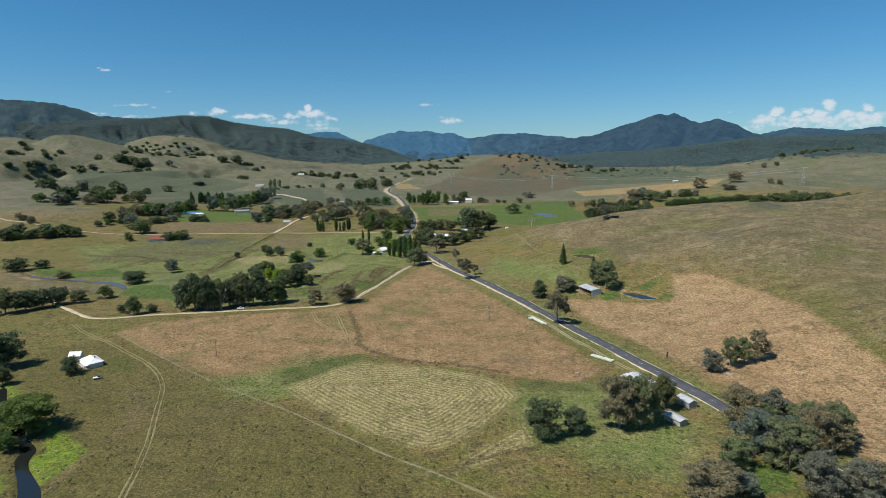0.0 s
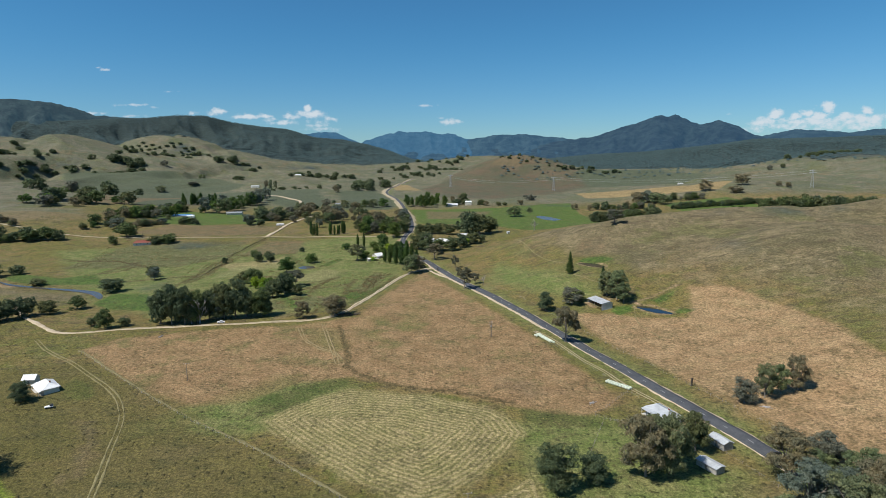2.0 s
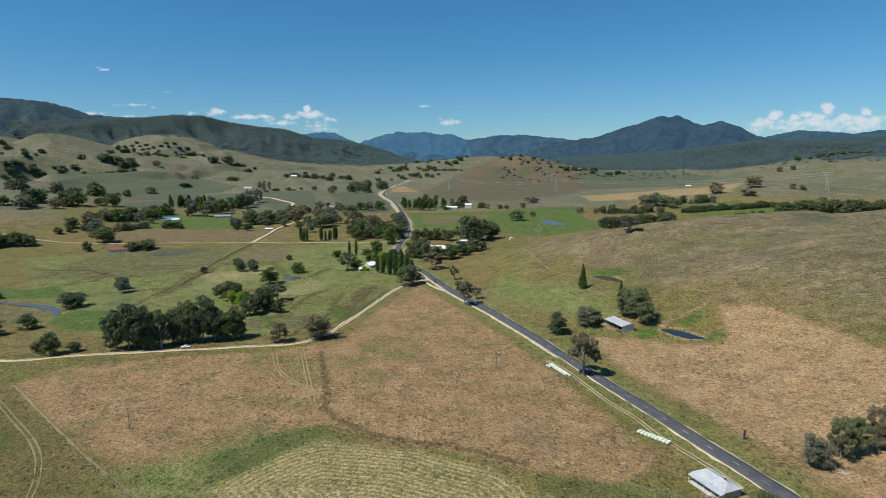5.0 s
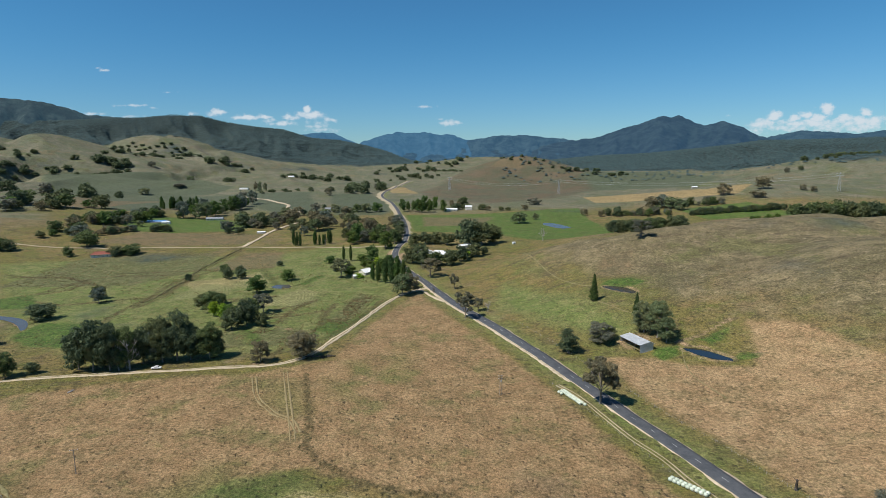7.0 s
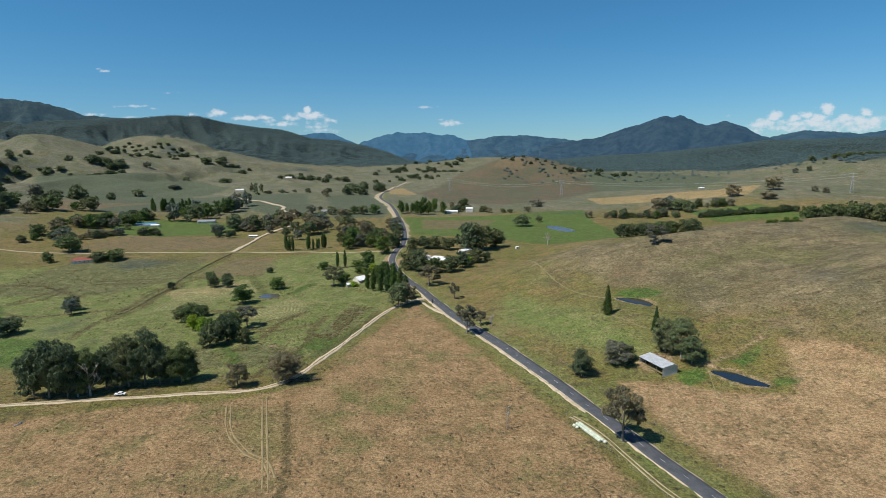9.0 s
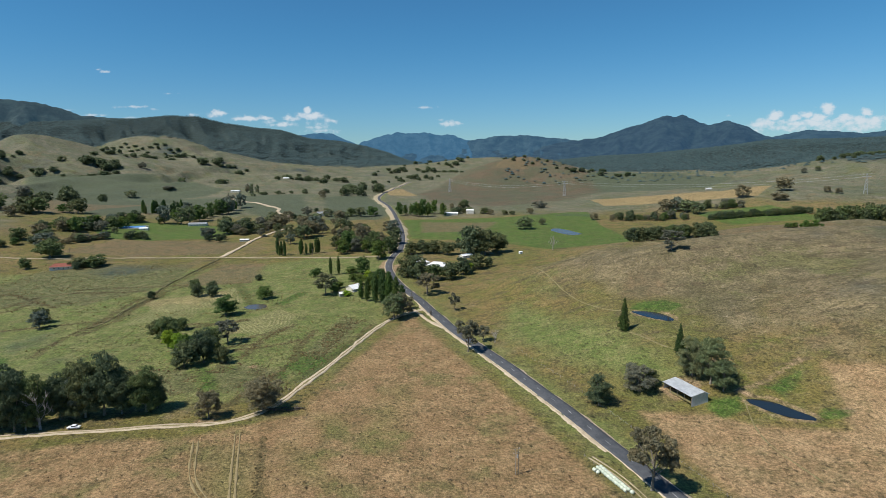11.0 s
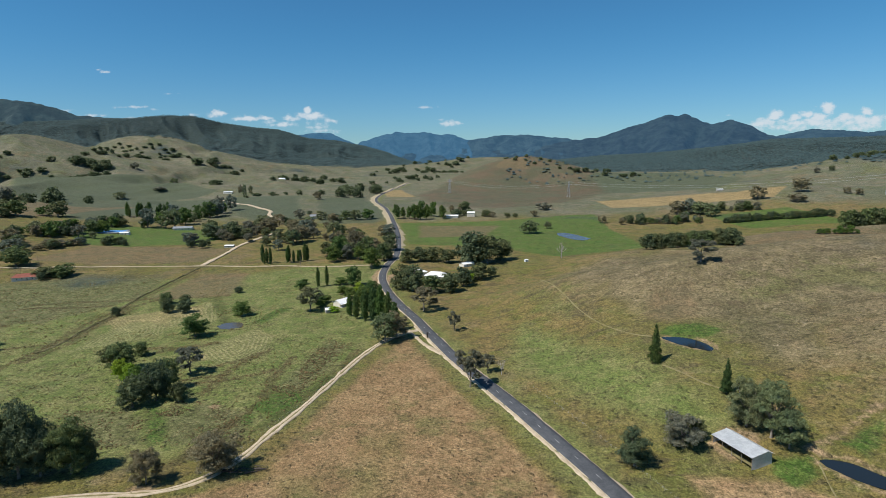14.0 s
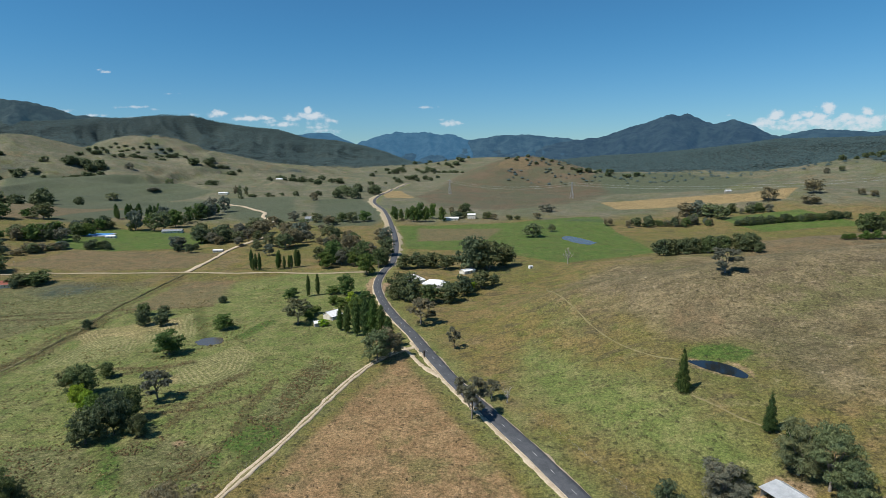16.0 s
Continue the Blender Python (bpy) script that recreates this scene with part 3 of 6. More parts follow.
# ---- fields, tracks and ponds in plan ----
ZONES = {
    "dry": [[(-27.4, 564.2), (-2, 490), (20.2, 438.2), (46.2, 366.8), (70.8, 282.8), (72.4, 267.4), (53.2, 254.1), (25.8, 264.6), (-1.4, 279.6), (-30.8, 291.2), (-50.4, 299.6), (-73.5, 292.6), (-91, 271.6), (-111.6, 266), (-151.2, 289.8), (-211.4, 343), (-202.4, 364), (-149.8, 383.6), (-100.8, 390.6), (-63, 408.8), (-56, 462)],
            [(163.4, 427), (186.2, 412.3), (197.4, 371), (200.2, 327.6), (194.6, 302.4), (193.2, 280), (189.8, 245), (175, 168), (154, 112), (112, 140), (117.6, 210), (112, 253.4), (100.8, 287), (86.8, 350), (77, 406), (105, 400.4), (119, 389.2), (145.6, 380.8), (153.4, 399)]],
    "sere": [[(163.4, 427), (186.2, 412.3), (197.4, 371), (200.2, 327.6), (194.6, 302.4), (193.2, 280), (189.8, 245), (175, 168), (154, 112), (112, 140), (117.6, 210), (112, 253.4), (100.8, 287), (86.8, 350), (77, 406), (105, 400.4), (119, 389.2), (145.6, 380.8), (153.4, 399)]],
    "hay": [[(-78, 252), (-71, 265), (-61, 276), (-48, 284), (-13, 278), (18, 262), (24, 252), (27, 241), (17, 222), (9, 210), (-0, 200), (-6, 196), (-12, 195), (-30, 205), (-49, 222), (-65, 237)],
            [(-244.5, 619), (-187, 655), (-163, 614), (-174, 602), (-215, 584)], [(-143, 529), (-139, 551), (-126, 588), (-110, 572), (-109, 549), (-124, 531)],
            [(-4.9, 177.8), (11.2, 196), (26.3, 211.4), (27.6, 196), (8.4, 182.7)]],
    "green": [[(-79, 1100), (83, 1116), (230, 1170), (211, 1007), (212, 850), (108, 790), (54, 868), (-51, 901)],
              [(380, 1093), (500, 1100), (530, 1000), (387, 985)],
              [(-504, 973), (-498.4, 1069.6), (-404.6, 1075.2), (-281.4, 1008), (-308, 919.8), (-386.4, 904.4), (-450.8, 915.6)]],
    "lush": [[(-466, 697), (-341, 734), (-236, 737), (-256, 670), (-252, 577), (-239, 506), (-310, 496)], [(-95, 380), (-77, 380), (-66, 364), (-62, 345), (-70, 341), (-83, 353)], [(-60, 381), (-47, 376), (-42, 356), (-53, 359)], [(-55, 408), (-44, 408), (-42, 391), (-50, 387)], [(-36, 384), (-25, 440), (-19, 440), (-25, 378)], [(23.8, 247.8), (53.2, 253.4), (74.2, 246.4), (98, 207.2), (70, 170.8), (39.2, 191.8), (25.2, 196), (22.4, 224)], [(-42, 553), (-67.2, 448), (-105, 420), (-210, 420), (-280, 462), (-336, 588), (-266, 700), (-140, 784), (-63, 784), (-58.8, 672)],
             [(28, 504), (84, 420), (105, 434), (86.8, 490), (42, 560)], [(-84, 301), (-50.4, 287), (-42, 266), (-84, 238), (-126, 245)]],
    "pale": [[(281.4, 1373.4), (406, 1367.8), (488.6, 1246), (586.6, 1253), (515.2, 1166.2), (368.2, 1211), (277.2, 1244.6)], [(-84, 1568), (-154, 1596), (-196, 1820), (-140, 1820)]],
    "rust": [[(-1007, 1533), (-719, 1329), (-631, 1380), (-624, 1109), (-663, 1094)], [(120, 1960), (170, 2060), (230, 2060), (220, 1950)], [(-242, 679), (-233, 754), (-190, 760), (-182, 714), (-179, 681), (-228, 670)], [(116, 560), (140, 560), (130, 527), (113, 525), (106, 536)], [(-154, 253), (-148, 252), (-129, 222), (-127, 211), (-134, 219), (-138, 233)],
             [(-449, 820), (-430, 903), (-300, 900), (-252, 879), (-258, 809), (-351, 799)],
             [(222, 690), (300, 880), (380, 780), (380, 700), (300, 660)], [(-48, 1075), (70, 1060), (41, 958), (-41, 948)]],
    "rank": [[(-87, 274), (-73, 289), (-53, 298), (-47, 294), (-59, 279), (-71, 263), (-80, 256)], [(30, 262), (56, 256), (62, 244), (40, 246), (28, 252)], [(-45, 543), (-56, 488), (-65, 458), (-73, 444), (-78, 443), (-74, 464), (-66, 491), (-57, 518), (-50, 538)], [(-132, 462), (-127, 466), (-111, 442), (-112, 431), (-115, 431)], [(-193, 678), (-187, 684), (-148, 602), (-154, 600)]],
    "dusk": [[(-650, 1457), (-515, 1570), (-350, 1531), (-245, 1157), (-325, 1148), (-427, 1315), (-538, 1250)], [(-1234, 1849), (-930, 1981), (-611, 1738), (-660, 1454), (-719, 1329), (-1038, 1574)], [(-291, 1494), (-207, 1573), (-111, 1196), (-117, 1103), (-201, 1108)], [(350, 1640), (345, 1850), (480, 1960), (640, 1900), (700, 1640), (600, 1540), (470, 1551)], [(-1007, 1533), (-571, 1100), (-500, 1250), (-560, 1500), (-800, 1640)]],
    "marsh": [[(-166, 217), (-158, 213), (-149, 205), (-135, 194), (-134, 186), (-135, 177), (-137, 173), (-142, 177), (-148, 182), (-153, 188), (-152, 194), (-156, 203)], [(-217, 257), (-215, 263), (-198, 246), (-204, 242)], [(-146, 168), (-152, 178), (-158, 176), (-150, 160)]],
    "burnt": [[(-88, 1600), (-20, 1900), (60, 2150), (168, 2200), (330, 2150), (390, 1900), (373, 1596), (214, 1364), (99, 1282), (-22, 1335)]],
    "dull": [[(-240, 120), (-235, 300), (-205, 330), (-118, 262), (-73, 226), (-32, 193), (20, 150), (40, 100), (-60, 60)]],
    "mown": [[(-148, 550), (-123, 519), (-108, 526), (-104, 545), (-110, 569), (-125, 586), (-135, 570)], [(-196, 614), (-178, 625), (-192, 663), (-184, 662), (-159, 607), (-165, 591), (-187, 597)], [(-221, 549), (-225, 579), (-218, 612), (-193, 605), (-184, 582), (-201, 562)]],
    "tussock": [[(-171, 465), (-138, 466), (-118, 432), (-146, 432)], [(-124, 465), (-122, 474), (-98, 434), (-104, 432)], [(-84, 486), (-79, 518), (-70, 547), (-58, 551), (-65, 505), (-72, 479)], [(-83, 486), (-78, 517), (-73, 560), (-64, 553), (-68, 518), (-72, 495), (-78, 484)], [(-114, 460), (-111, 474), (-85, 460), (-78, 437), (-98, 441), (-108, 434), (-124, 460)], [(-401, 758), (-262, 754), (-251, 675), (-265, 644), (-284, 608), (-400, 600)]],
    "bleach": [[(87, 688), (133, 723), (200, 711), (320, 700), (242, 585), (158, 464), (135, 467), (135, 496), (129, 523), (108, 542), (89, 564)], [(-387, 514), (-306, 493), (-288, 474), (-305, 459), (-360, 476), (-414, 507), (-452, 555), (-436, 561)]],
    "fresh": [[(-87, 464), (-82, 481), (-73, 484), (-65, 474), (-70, 466), (-75, 457)], [(-86, 450), (-88, 458), (-84, 460), (-81, 449)], [(-115, 433), (-126, 453), (-132, 468), (-126, 465), (-116, 448), (-111, 434)],
              [(103, 512), (113, 520), (127, 518), (135, 507), (126, 500), (111, 504)], [(133, 415), (147, 422), (154, 426), (147, 416), (136, 407)], [(104, 404), (108, 411), (120, 411), (117, 401), (107, 396)], [(141, 392), (146, 396), (154, 393), (150, 389), (143, 388)],
              [(-186, 290), (-186, 300), (-172, 290), (-163, 278), (-168, 274), (-176, 276)], [(92, 173), (101, 185), (111, 179), (106, 167), (92, 164)], [(-116, 640), (-126, 600), (-134, 604), (-126, 642)],
              [(-424, 560), (-426, 579), (-366, 556), (-348, 578), (-311, 530), (-359, 527), (-407, 543)], [(-274, 455), (-279, 490), (-248, 487), (-218, 434), (-251, 438)]],
    "bare": [[(90, 421), (100, 430), (110, 424), (104, 412), (94, 412)], [(-206, 288), (-188, 277), (-184, 281), (-202, 293)], [(78, 240), (90, 232), (92, 250), (80, 260)],
             [(-133, 207), (-135, 213), (-131, 211), (-128, 205)], [(-129, 203), (-130, 199), (-135, 191), (-135, 180), (-134, 169), (-131, 169), (-132, 181), (-132, 191)], [(-58, 690), (-66, 706), (-71, 730), (-70, 758), (-65, 758), (-64, 730), (-62, 705)], [(-52, 706), (-48, 725), (-51, 745), (-58, 735), (-57, 712)],
             [(-107, 466), (-105, 470), (-100, 468), (-102, 464)], [(119, 415), (134, 420), (151, 430), (157, 433), (158, 430), (148, 426), (133, 417), (120, 412)], [(146, 393), (154, 395), (156, 391), (148, 391)], [(-314, 503), (-303, 501), (-286, 486), (-286, 479), (-299, 490)],
             [(-420, 532), (-392, 518), (-380, 521), (-400, 532)], [(-104, 398), (-96, 400), (-98, 405), (-106, 404)]],
}
PONDS = {   # outline, level above the low ground nearby
    "dam": [(120.6, 408.3), (125.7, 409.6), (130.7, 407.4), (133.6, 402.1), (137, 395.6), (140.2, 391.4), (136.5, 389.5), (130.4, 392.5), (126.1, 397.1), (123.1, 403.4)],
    "hill_dam": [(103.9, 504.8), (110.8, 505.6), (116.9, 503), (120.5, 495.5), (121.2, 487.9), (119.3, 485), (114.4, 487.4), (109.1, 493.4), (105.8, 499.4)],
    "far_pond": [(130.8, 963.5), (144.6, 981.5), (154.3, 960.9), (163.2, 926.7), (165, 918), (152.9, 904.2), (141.3, 921.3)],
    "garden_pond": [(-155.4, 595), (-151.2, 604.8), (-140, 603.4), (-137.2, 593.6), (-145.6, 588)],
    "river": [(-216, 255), (-213, 257), (-203, 243), (-189, 228), (-176, 216), (-164, 204), (-155, 197), (-153.5, 190), (-149.5, 184), (-142, 177), (-136.5, 172), (-131, 165), (-124, 150), (-118, 128), (-106, 108), (-110, 105), (-123, 126), (-131, 149),
              (-138, 164), (-144, 172), (-151, 180.5), (-158, 188.5), (-159.5, 195), (-168, 203), (-180, 214), (-192.5, 226), (-206, 241)],
    "far_river": [(-428, 555), (-405, 537), (-361, 520), (-317, 509.5), (-299, 502), (-286, 488), (-279, 474), (-281, 473), (-296, 490), (-317, 502.5), (-355, 514), (-397, 528.5), (-414, 541)],
}


ROAD = [(262, -300), (192, -60), (151, 84), (136, 132), (122, 182), (109.5, 228), (96.8, 266), (83, 310.5), (72, 343), (60, 377), (37.4, 435), (23, 470.5), (0.8, 527), (-19, 586), (-37, 637), (-53, 689),
        (-61.6, 730), (-62.4, 777), (-58.8, 831), (-67, 942), (-89.6, 1106), (-120, 1280), (-161, 1450), (-176, 1615), (-169, 1820), (-133, 2030)]
VERGE = [(49.5, 372), (57, 358), (62, 341), (68, 320.5), (74, 306), (79, 288), (85.5, 271), (92, 252)]
DITCHES = [[(-430, 653), (-392, 639), (-377, 657)], [(-343, 577), (-327, 594), (-331, 627)], [(-236, 530), (-233, 563), (-236, 590), (-239, 621), (-244, 648), (-232, 672), (-180, 681)], [(-245, 631), (-247, 664), (-246, 709), (-243, 773)], [(-103, 543), (-114, 526), (-126, 517)], [(-135, 499), (-113, 505)], [(-140, 560), (-155, 552), (-171, 540)], [(-75, 455), (-68, 470), (-58, 505), (-52, 540)],
           [(-73, 388), (-63, 354), (-58, 336), (-54, 315), (-48, 305), (-31, 291), (-1, 282), (26, 268)], [(-86, 530), (-88, 500), (-84, 470), (-96, 430), (-100, 400)],
           [(-300, 600), (-360, 640), (-420, 640)], [(-250, 560), (-300, 540), (-350, 560)], [(104, 420), (112, 440), (124, 450)],
           [(-346, 584), (-338, 609), (-337, 637), (-318, 648), (-259, 653)],
           [(-236, 488), (-242, 522), (-242, 557), (-248, 603), (-249, 654)],
           [(-180, 551), (-153, 549), (-140, 558)],
           [(-115, 481), (-114, 515), (-105, 538)],
           [(-127, 493), (-113, 498), (-100, 503), (-90, 512)],
           [(-242, 554), (-238, 574), (-240, 606), (-238, 646)],
           [(-3, 178), (9, 188), (25, 193), (31, 196)],
           [(-323, 658), (-293, 667), (-257, 669), (-234, 675)]]


def inside(x, y, outline):
    """Signed distance to an outline, positive inside."""
    q = np.array(outline, float)
    best, odd = np.full(x.shape, 1e9), np.zeros(x.shape, bool)
    for (ax, ay), (bx, by) in zip(q, np.roll(q, -1, axis=0)):
        dx, dy = bx - ax, by - ay
        k = np.clip(((x - ax) * dx + (y - ay) * dy) / (dx * dx + dy * dy), 0, 1)
        best = np.minimum(best, np.hypot(x - ax - k * dx, y - ay - k * dy))
        cross = (ay > y) != (by > y)
        odd ^= cross & (x < dx * (y - ay) / (dy if dy else 1e-9) + ax)
    return np.where(odd, best, -best)


def rounded(outline):
    """The outline with its corners cut off, twice."""
    q = np.array(outline, float)
    for _ in range(2):
        n = np.roll(q, -1, axis=0)
        q = np.stack([q * 0.75 + n * 0.25, q * 0.25 + n * 0.75], 1).reshape(-1, 2)
    return q


PONDS = {pond: rounded(outline) for pond, outline in PONDS.items()}
LEVELS = {}
for pond, outline in PONDS.items():
    around = land([p[0] for p in outline], [p[1] for p in outline])[0]
    LEVELS[pond] = float(np.percentile(around, 30)) - (0.3 if "river" in pond else 0.0)


def ground_z(x, y):
    """Height of the ground, with the ponds' basins dug and their banks raised."""
    x, y = np.asarray(x, float), np.asarray(y, float)
    z = land(x, y)[0]
    for pond, outline in PONDS.items():
        q = np.array(outline)
        near = (np.abs(x - q[:, 0].mean()) < np.ptp(q[:, 0]) + 20) & (np.abs(y - q[:, 1].mean()) < np.ptp(q[:, 1]) + 20)
        if near.any():
            d = inside(x[near], y[near], outline)
            bank = np.clip((d + 5) / 5, 0, 1)
            bank = bank * bank * (3 - 2 * bank)
            bed = LEVELS[pond] + 0.35 - 1.4 * np.clip((d + 1.2) / 3, 0, 1)
            z[near] = z[near] * (1 - bank) + bed * bank
    return z


def spot(x, y, lift=0.0):
    return Vector((x, y, float(ground_z(np.array([x]), np.array([y]))[0]) + lift))


def mesh_of(name, verts, faces, material, smooth=False):
    me = bpy.data.meshes.new(name)
    me.from_pydata([tuple(v) for v in verts], [], faces)
    me.materials.append(material)
    if smooth:
        me.polygons.foreach_set("use_smooth", [True] * len(me.polygons))
    return me


def quads_mesh(name, co, quads, material, smooth=True):
    """A large mesh straight from arrays."""
    me = bpy.data.meshes.new(name)
    n, k = len(quads), quads.shape[1]
    me.vertices.add(len(co))
    me.vertices.foreach_set("co", np.ascontiguousarray(co, np.float32).ravel())
    me.loops.add(n * k)
    me.loops.foreach_set("vertex_index", np.ascontiguousarray(quads, np.int32).ravel())
    me.polygons.add(n)
    me.polygons.foreach_set("loop_start", np.arange(0, n * k, k, dtype=np.int32))
    me.polygons.foreach_set("use_smooth", np.full(n, smooth))
    me.update(calc_edges=True)
    me.materials.append(material)
    return me


def along(x, y, line, most=60.0):
    """Distance to a line of points."""
    best = np.full(x.shape, most)
    for (ax, ay), (bx, by) in zip(line, line[1:]):
        dx, dy = bx - ax, by - ay
        k = np.clip(((x - ax) * dx + (y - ay) * dy) / (dx * dx + dy * dy), 0, 1)
        best = np.minimum(best, np.hypot(x - ax - k * dx, y - ay - k * dy))
    return best


def build_ground():
    turn = np.radians(np.concatenate([np.arange(-178, -48, 5.0), np.arange(-48, 48, 0.23), np.arange(48, 180, 5.0)]))
    ring = np.concatenate([[8, 30, 60, 90, 110], 126 * 1.0063 ** np.arange(0, 585)])
    ox, oy = 0.0, -56.0
    x = ox + np.outer(ring, np.sin(turn))
    y = oy + np.outer(ring, np.cos(turn))
    _, forest = land(x, y)
    z = ground_z(x, y)
    nr, na = x.shape
    co = np.stack([x, y, z], -1).reshape(-1, 3)
    i, j = np.meshgrid(np.arange(nr - 1), np.arange(na), indexing="ij")
    k = (j + 1) % na
    quads = np.stack([i * na + j, i * na + k, (i + 1) * na + k, (i + 1) * na + j], -1).reshape(-1, 4)
    me = quads_mesh("ground", co, quads[:, ::-1], PASTURE)
    rise = z - np.interp(y, [670, 1300, 2400], [0, 16, 36])
    flat = {"forest": forest.ravel(), "upland": np.where(y > 900, np.maximum((rise - 22) * 1.2, np.minimum((y - 1150) / 12, 30)), -40).ravel()}
    fx, fy = co[:, 0], co[:, 1]
    for zone, outlines in ZONES.items():
        d = np.full(len(co), -60.0)
        for outline in outlines:
            q = np.array(outline)
            near = (fx > q[:, 0].min() - 60) & (fx < q[:, 0].max() + 60) & (fy > q[:, 1].min() - 60) & (fy < q[:, 1].max() + 60)
            d[near] = np.maximum(d[near], inside(fx[near], fy[near], outline))
        if zone == "dry":
            d = np.minimum(d, along(fx, fy, ROAD) - 11.0 - 7.0 * (fx > np.interp(fy, [0, 228, 310, 435], [170, 109.5, 83, 37.4])) * (fy < 370))
        if zone == "bleach":
            d = np.maximum(d, np.where(fy < 900, (rise.ravel() - 22) * 1.2, -40))
        if zone == "lush":
            d = np.maximum(d, 8.0 - along(fx, fy, ROAD))
        flat[zone] = d
    for pond, outline in PONDS.items():
        if "dam" in pond:
            q = np.array(outline)
            near = (np.abs(fx - q[:, 0].mean()) < 30) & (np.abs(fy - q[:, 1].mean()) < 30)
            flat["bare"][near] = np.maximum(flat["bare"][near], 1.0 - np.abs(inside(fx[near], fy[near], outline) + 1.6) * 1.1)
    flat["ditch"] = -np.minimum.reduce([along(fx, fy, line) * (2.0 if max(p[1] for p in line) < 400 else 1.15) for line in DITCHES])
    for zone, values in flat.items():
        a = me.attributes.new(zone, "FLOAT", "POINT")
        a.data.foreach_set("value", np.clip(values, -60, 120).astype(np.float32))
    return tagged(new("ground", me), "open valley pasture, dry brown and green grassland", "ground", kind="structure")


build_ground()
for pond, outline in PONDS.items():
    q = np.array(outline, float)
    c = q.mean(axis=0)
    if "river" not in pond:
        q = c + (q - c) * 1.12
    me = mesh_of(pond, [(x, y, LEVELS[pond]) for x, y in q], [list(range(len(q)))], MUDDY if pond in ("garden_pond", "far_river", "far_pond") else WATER)
    tagged(new("water_" + pond, me), "still dark water lying in a grassy hollow", "water", kind="structure")


def curve_points(points, gap):
    """Points along a smooth line through the given ones."""
    p = [Vector((*q, 0)) for q in points]
    p = [2 * p[0] - p[1]] + p + [2 * p[-1] - p[-2]]
    out = []
    for a, b, c, d in zip(p, p[1:], p[2:], p[3:]):
        n = max(2, int((c - b).length / gap))
        for k in range(n):
            s = k / n
            out.append(0.5 * (2 * b + (c - a) * s + (2 * a - 5 * b + 4 * c - d) * s * s + (3 * b - a - 3 * c + d) * s ** 3))
    return out + [p[-2]]


def ribbon(name, points, width, lift, material, label, category, gap=3.0, shift=0.0, ragged=0.0, kind="structure"):
    """A strip of road that lies on the ground, slightly crowned, with its edges let into the earth."""
    line = curve_points(points, gap if ragged < 0.5 or points[0][1] > 600 else 1.0)
    across = np.array([-0.54, -0.5, -0.25, 0, 0.25, 0.5, 0.54])
    drop = np.array([-0.5, 0, 0.03, 0.05, 0.03, 0, -0.5])
    xs, ys, zs = [], [], []
    for i, q in enumerate(line):
        a, b = line[max(i - 1, 0)], line[min(i + 1, len(line) - 1)]
        s = (b - a).normalized()
        fray = float(value_noise(np.array(q.x / 5), np.array(q.y / 5), 3)) + 0.7 * float(value_noise(np.array(q.x / 1.3), np.array(q.y / 1.3), 8))
        wide = width * max(0.15, 1 + ragged * fray)
        for u in across:
            xs.append(q.x + s.y * (u * wide + shift))
            ys.append(q.y - s.x * (u * wide + shift))
        zs.extend(drop)
    xs, ys = np.array(xs), np.array(ys)
    far = np.clip((np.hypot(xs, ys) - 300) / 600, 0, 1)
    z = ground_z(xs, ys) + np.array(zs) + lift + far * 0.5
    n = len(line)
    faces = [[i * 7 + k, (i + 1) * 7 + k, (i + 1) * 7 + k + 1, i * 7 + k + 1] for i in range(n - 1) for k in range(6)]
    me = mesh_of(name, list(zip(xs, ys, z)), [f[::-1] for f in faces], material, True)
    return tagged(new(name, me), label, category, kind=kind), line


ribbon("road_shoulder", ROAD, 7.5, 0.10, GRAVEL, "pale gravel shoulder of the country road", "road", ragged=0.18)
ribbon("road_verge", [(-60, 800), (-66, 942), (-93, 1106), (-124, 1280), (-166, 1450), (-181, 1615), (-174, 1820), (-137, 2030)], 13, 0.02, LANE, "wide worn pale verge of the valley road", "road", gap=8.0, ragged=0.5)
road, centre = ribbon("road", ROAD, 6.4, 0.20, ASPHALT, "two-lane sealed grey asphalt country road", "road")
ribbon("track_farm", [(-20, 577), (-28, 571), (-40.6, 552), (-51.8, 518), (-59.5, 484), (-65.5, 459), (-71, 440), (-78, 416), (-92, 402), (-123, 398), (-161, 393), (-199, 387), (-227, 379), (-250, 379), (-277, 400), (-297, 416), (-329, 448)], 3.1, 0.12, GRAVEL, "pale gravel farm track along the paddock", "track", ragged=0.3)
ribbon("grass_strip", [(-28, 571), (-40.6, 552), (-51.8, 518), (-59.5, 484), (-65.5, 459), (-71, 440), (-78, 416), (-92, 402), (-123, 398), (-161, 393), (-199, 387), (-227, 379), (-250, 379)], 0.55, 0.19, DIRT, "dry grass growing between the wheel ruts", "track", ragged=0.9)
ribbon("track_verge", ROAD[9:14], 1.6, 0.12, GRAVEL, "worn pale gravel strip beside the road", "track", shift=-4.3, ragged=0.6)
ribbon("track_verge", [(-27, 577), (-21, 562), (-14, 545), (-5, 530)], 2.0, 0.14, GRAVEL, "pale gravel apron at the track junction", "track", ragged=0.6)
for side in (-0.7, 0.7):
    ribbon("wheel_track", [(-240, 545), (-238, 563), (-241, 590), (-243, 621), (-249, 650), (-251, 680), (-250, 720), (-248, 783)], 0.5, 0.08, DIRT, "grassy wheel track beside the drain", "track", shift=side, ragged=0.9)
for side in (-0.8, 0.8):
    ribbon("wheel_track", VERGE, 0.5, 0.07, LANE, "pale double wheel track beside the road", "track", shift=side, ragged=0.4)
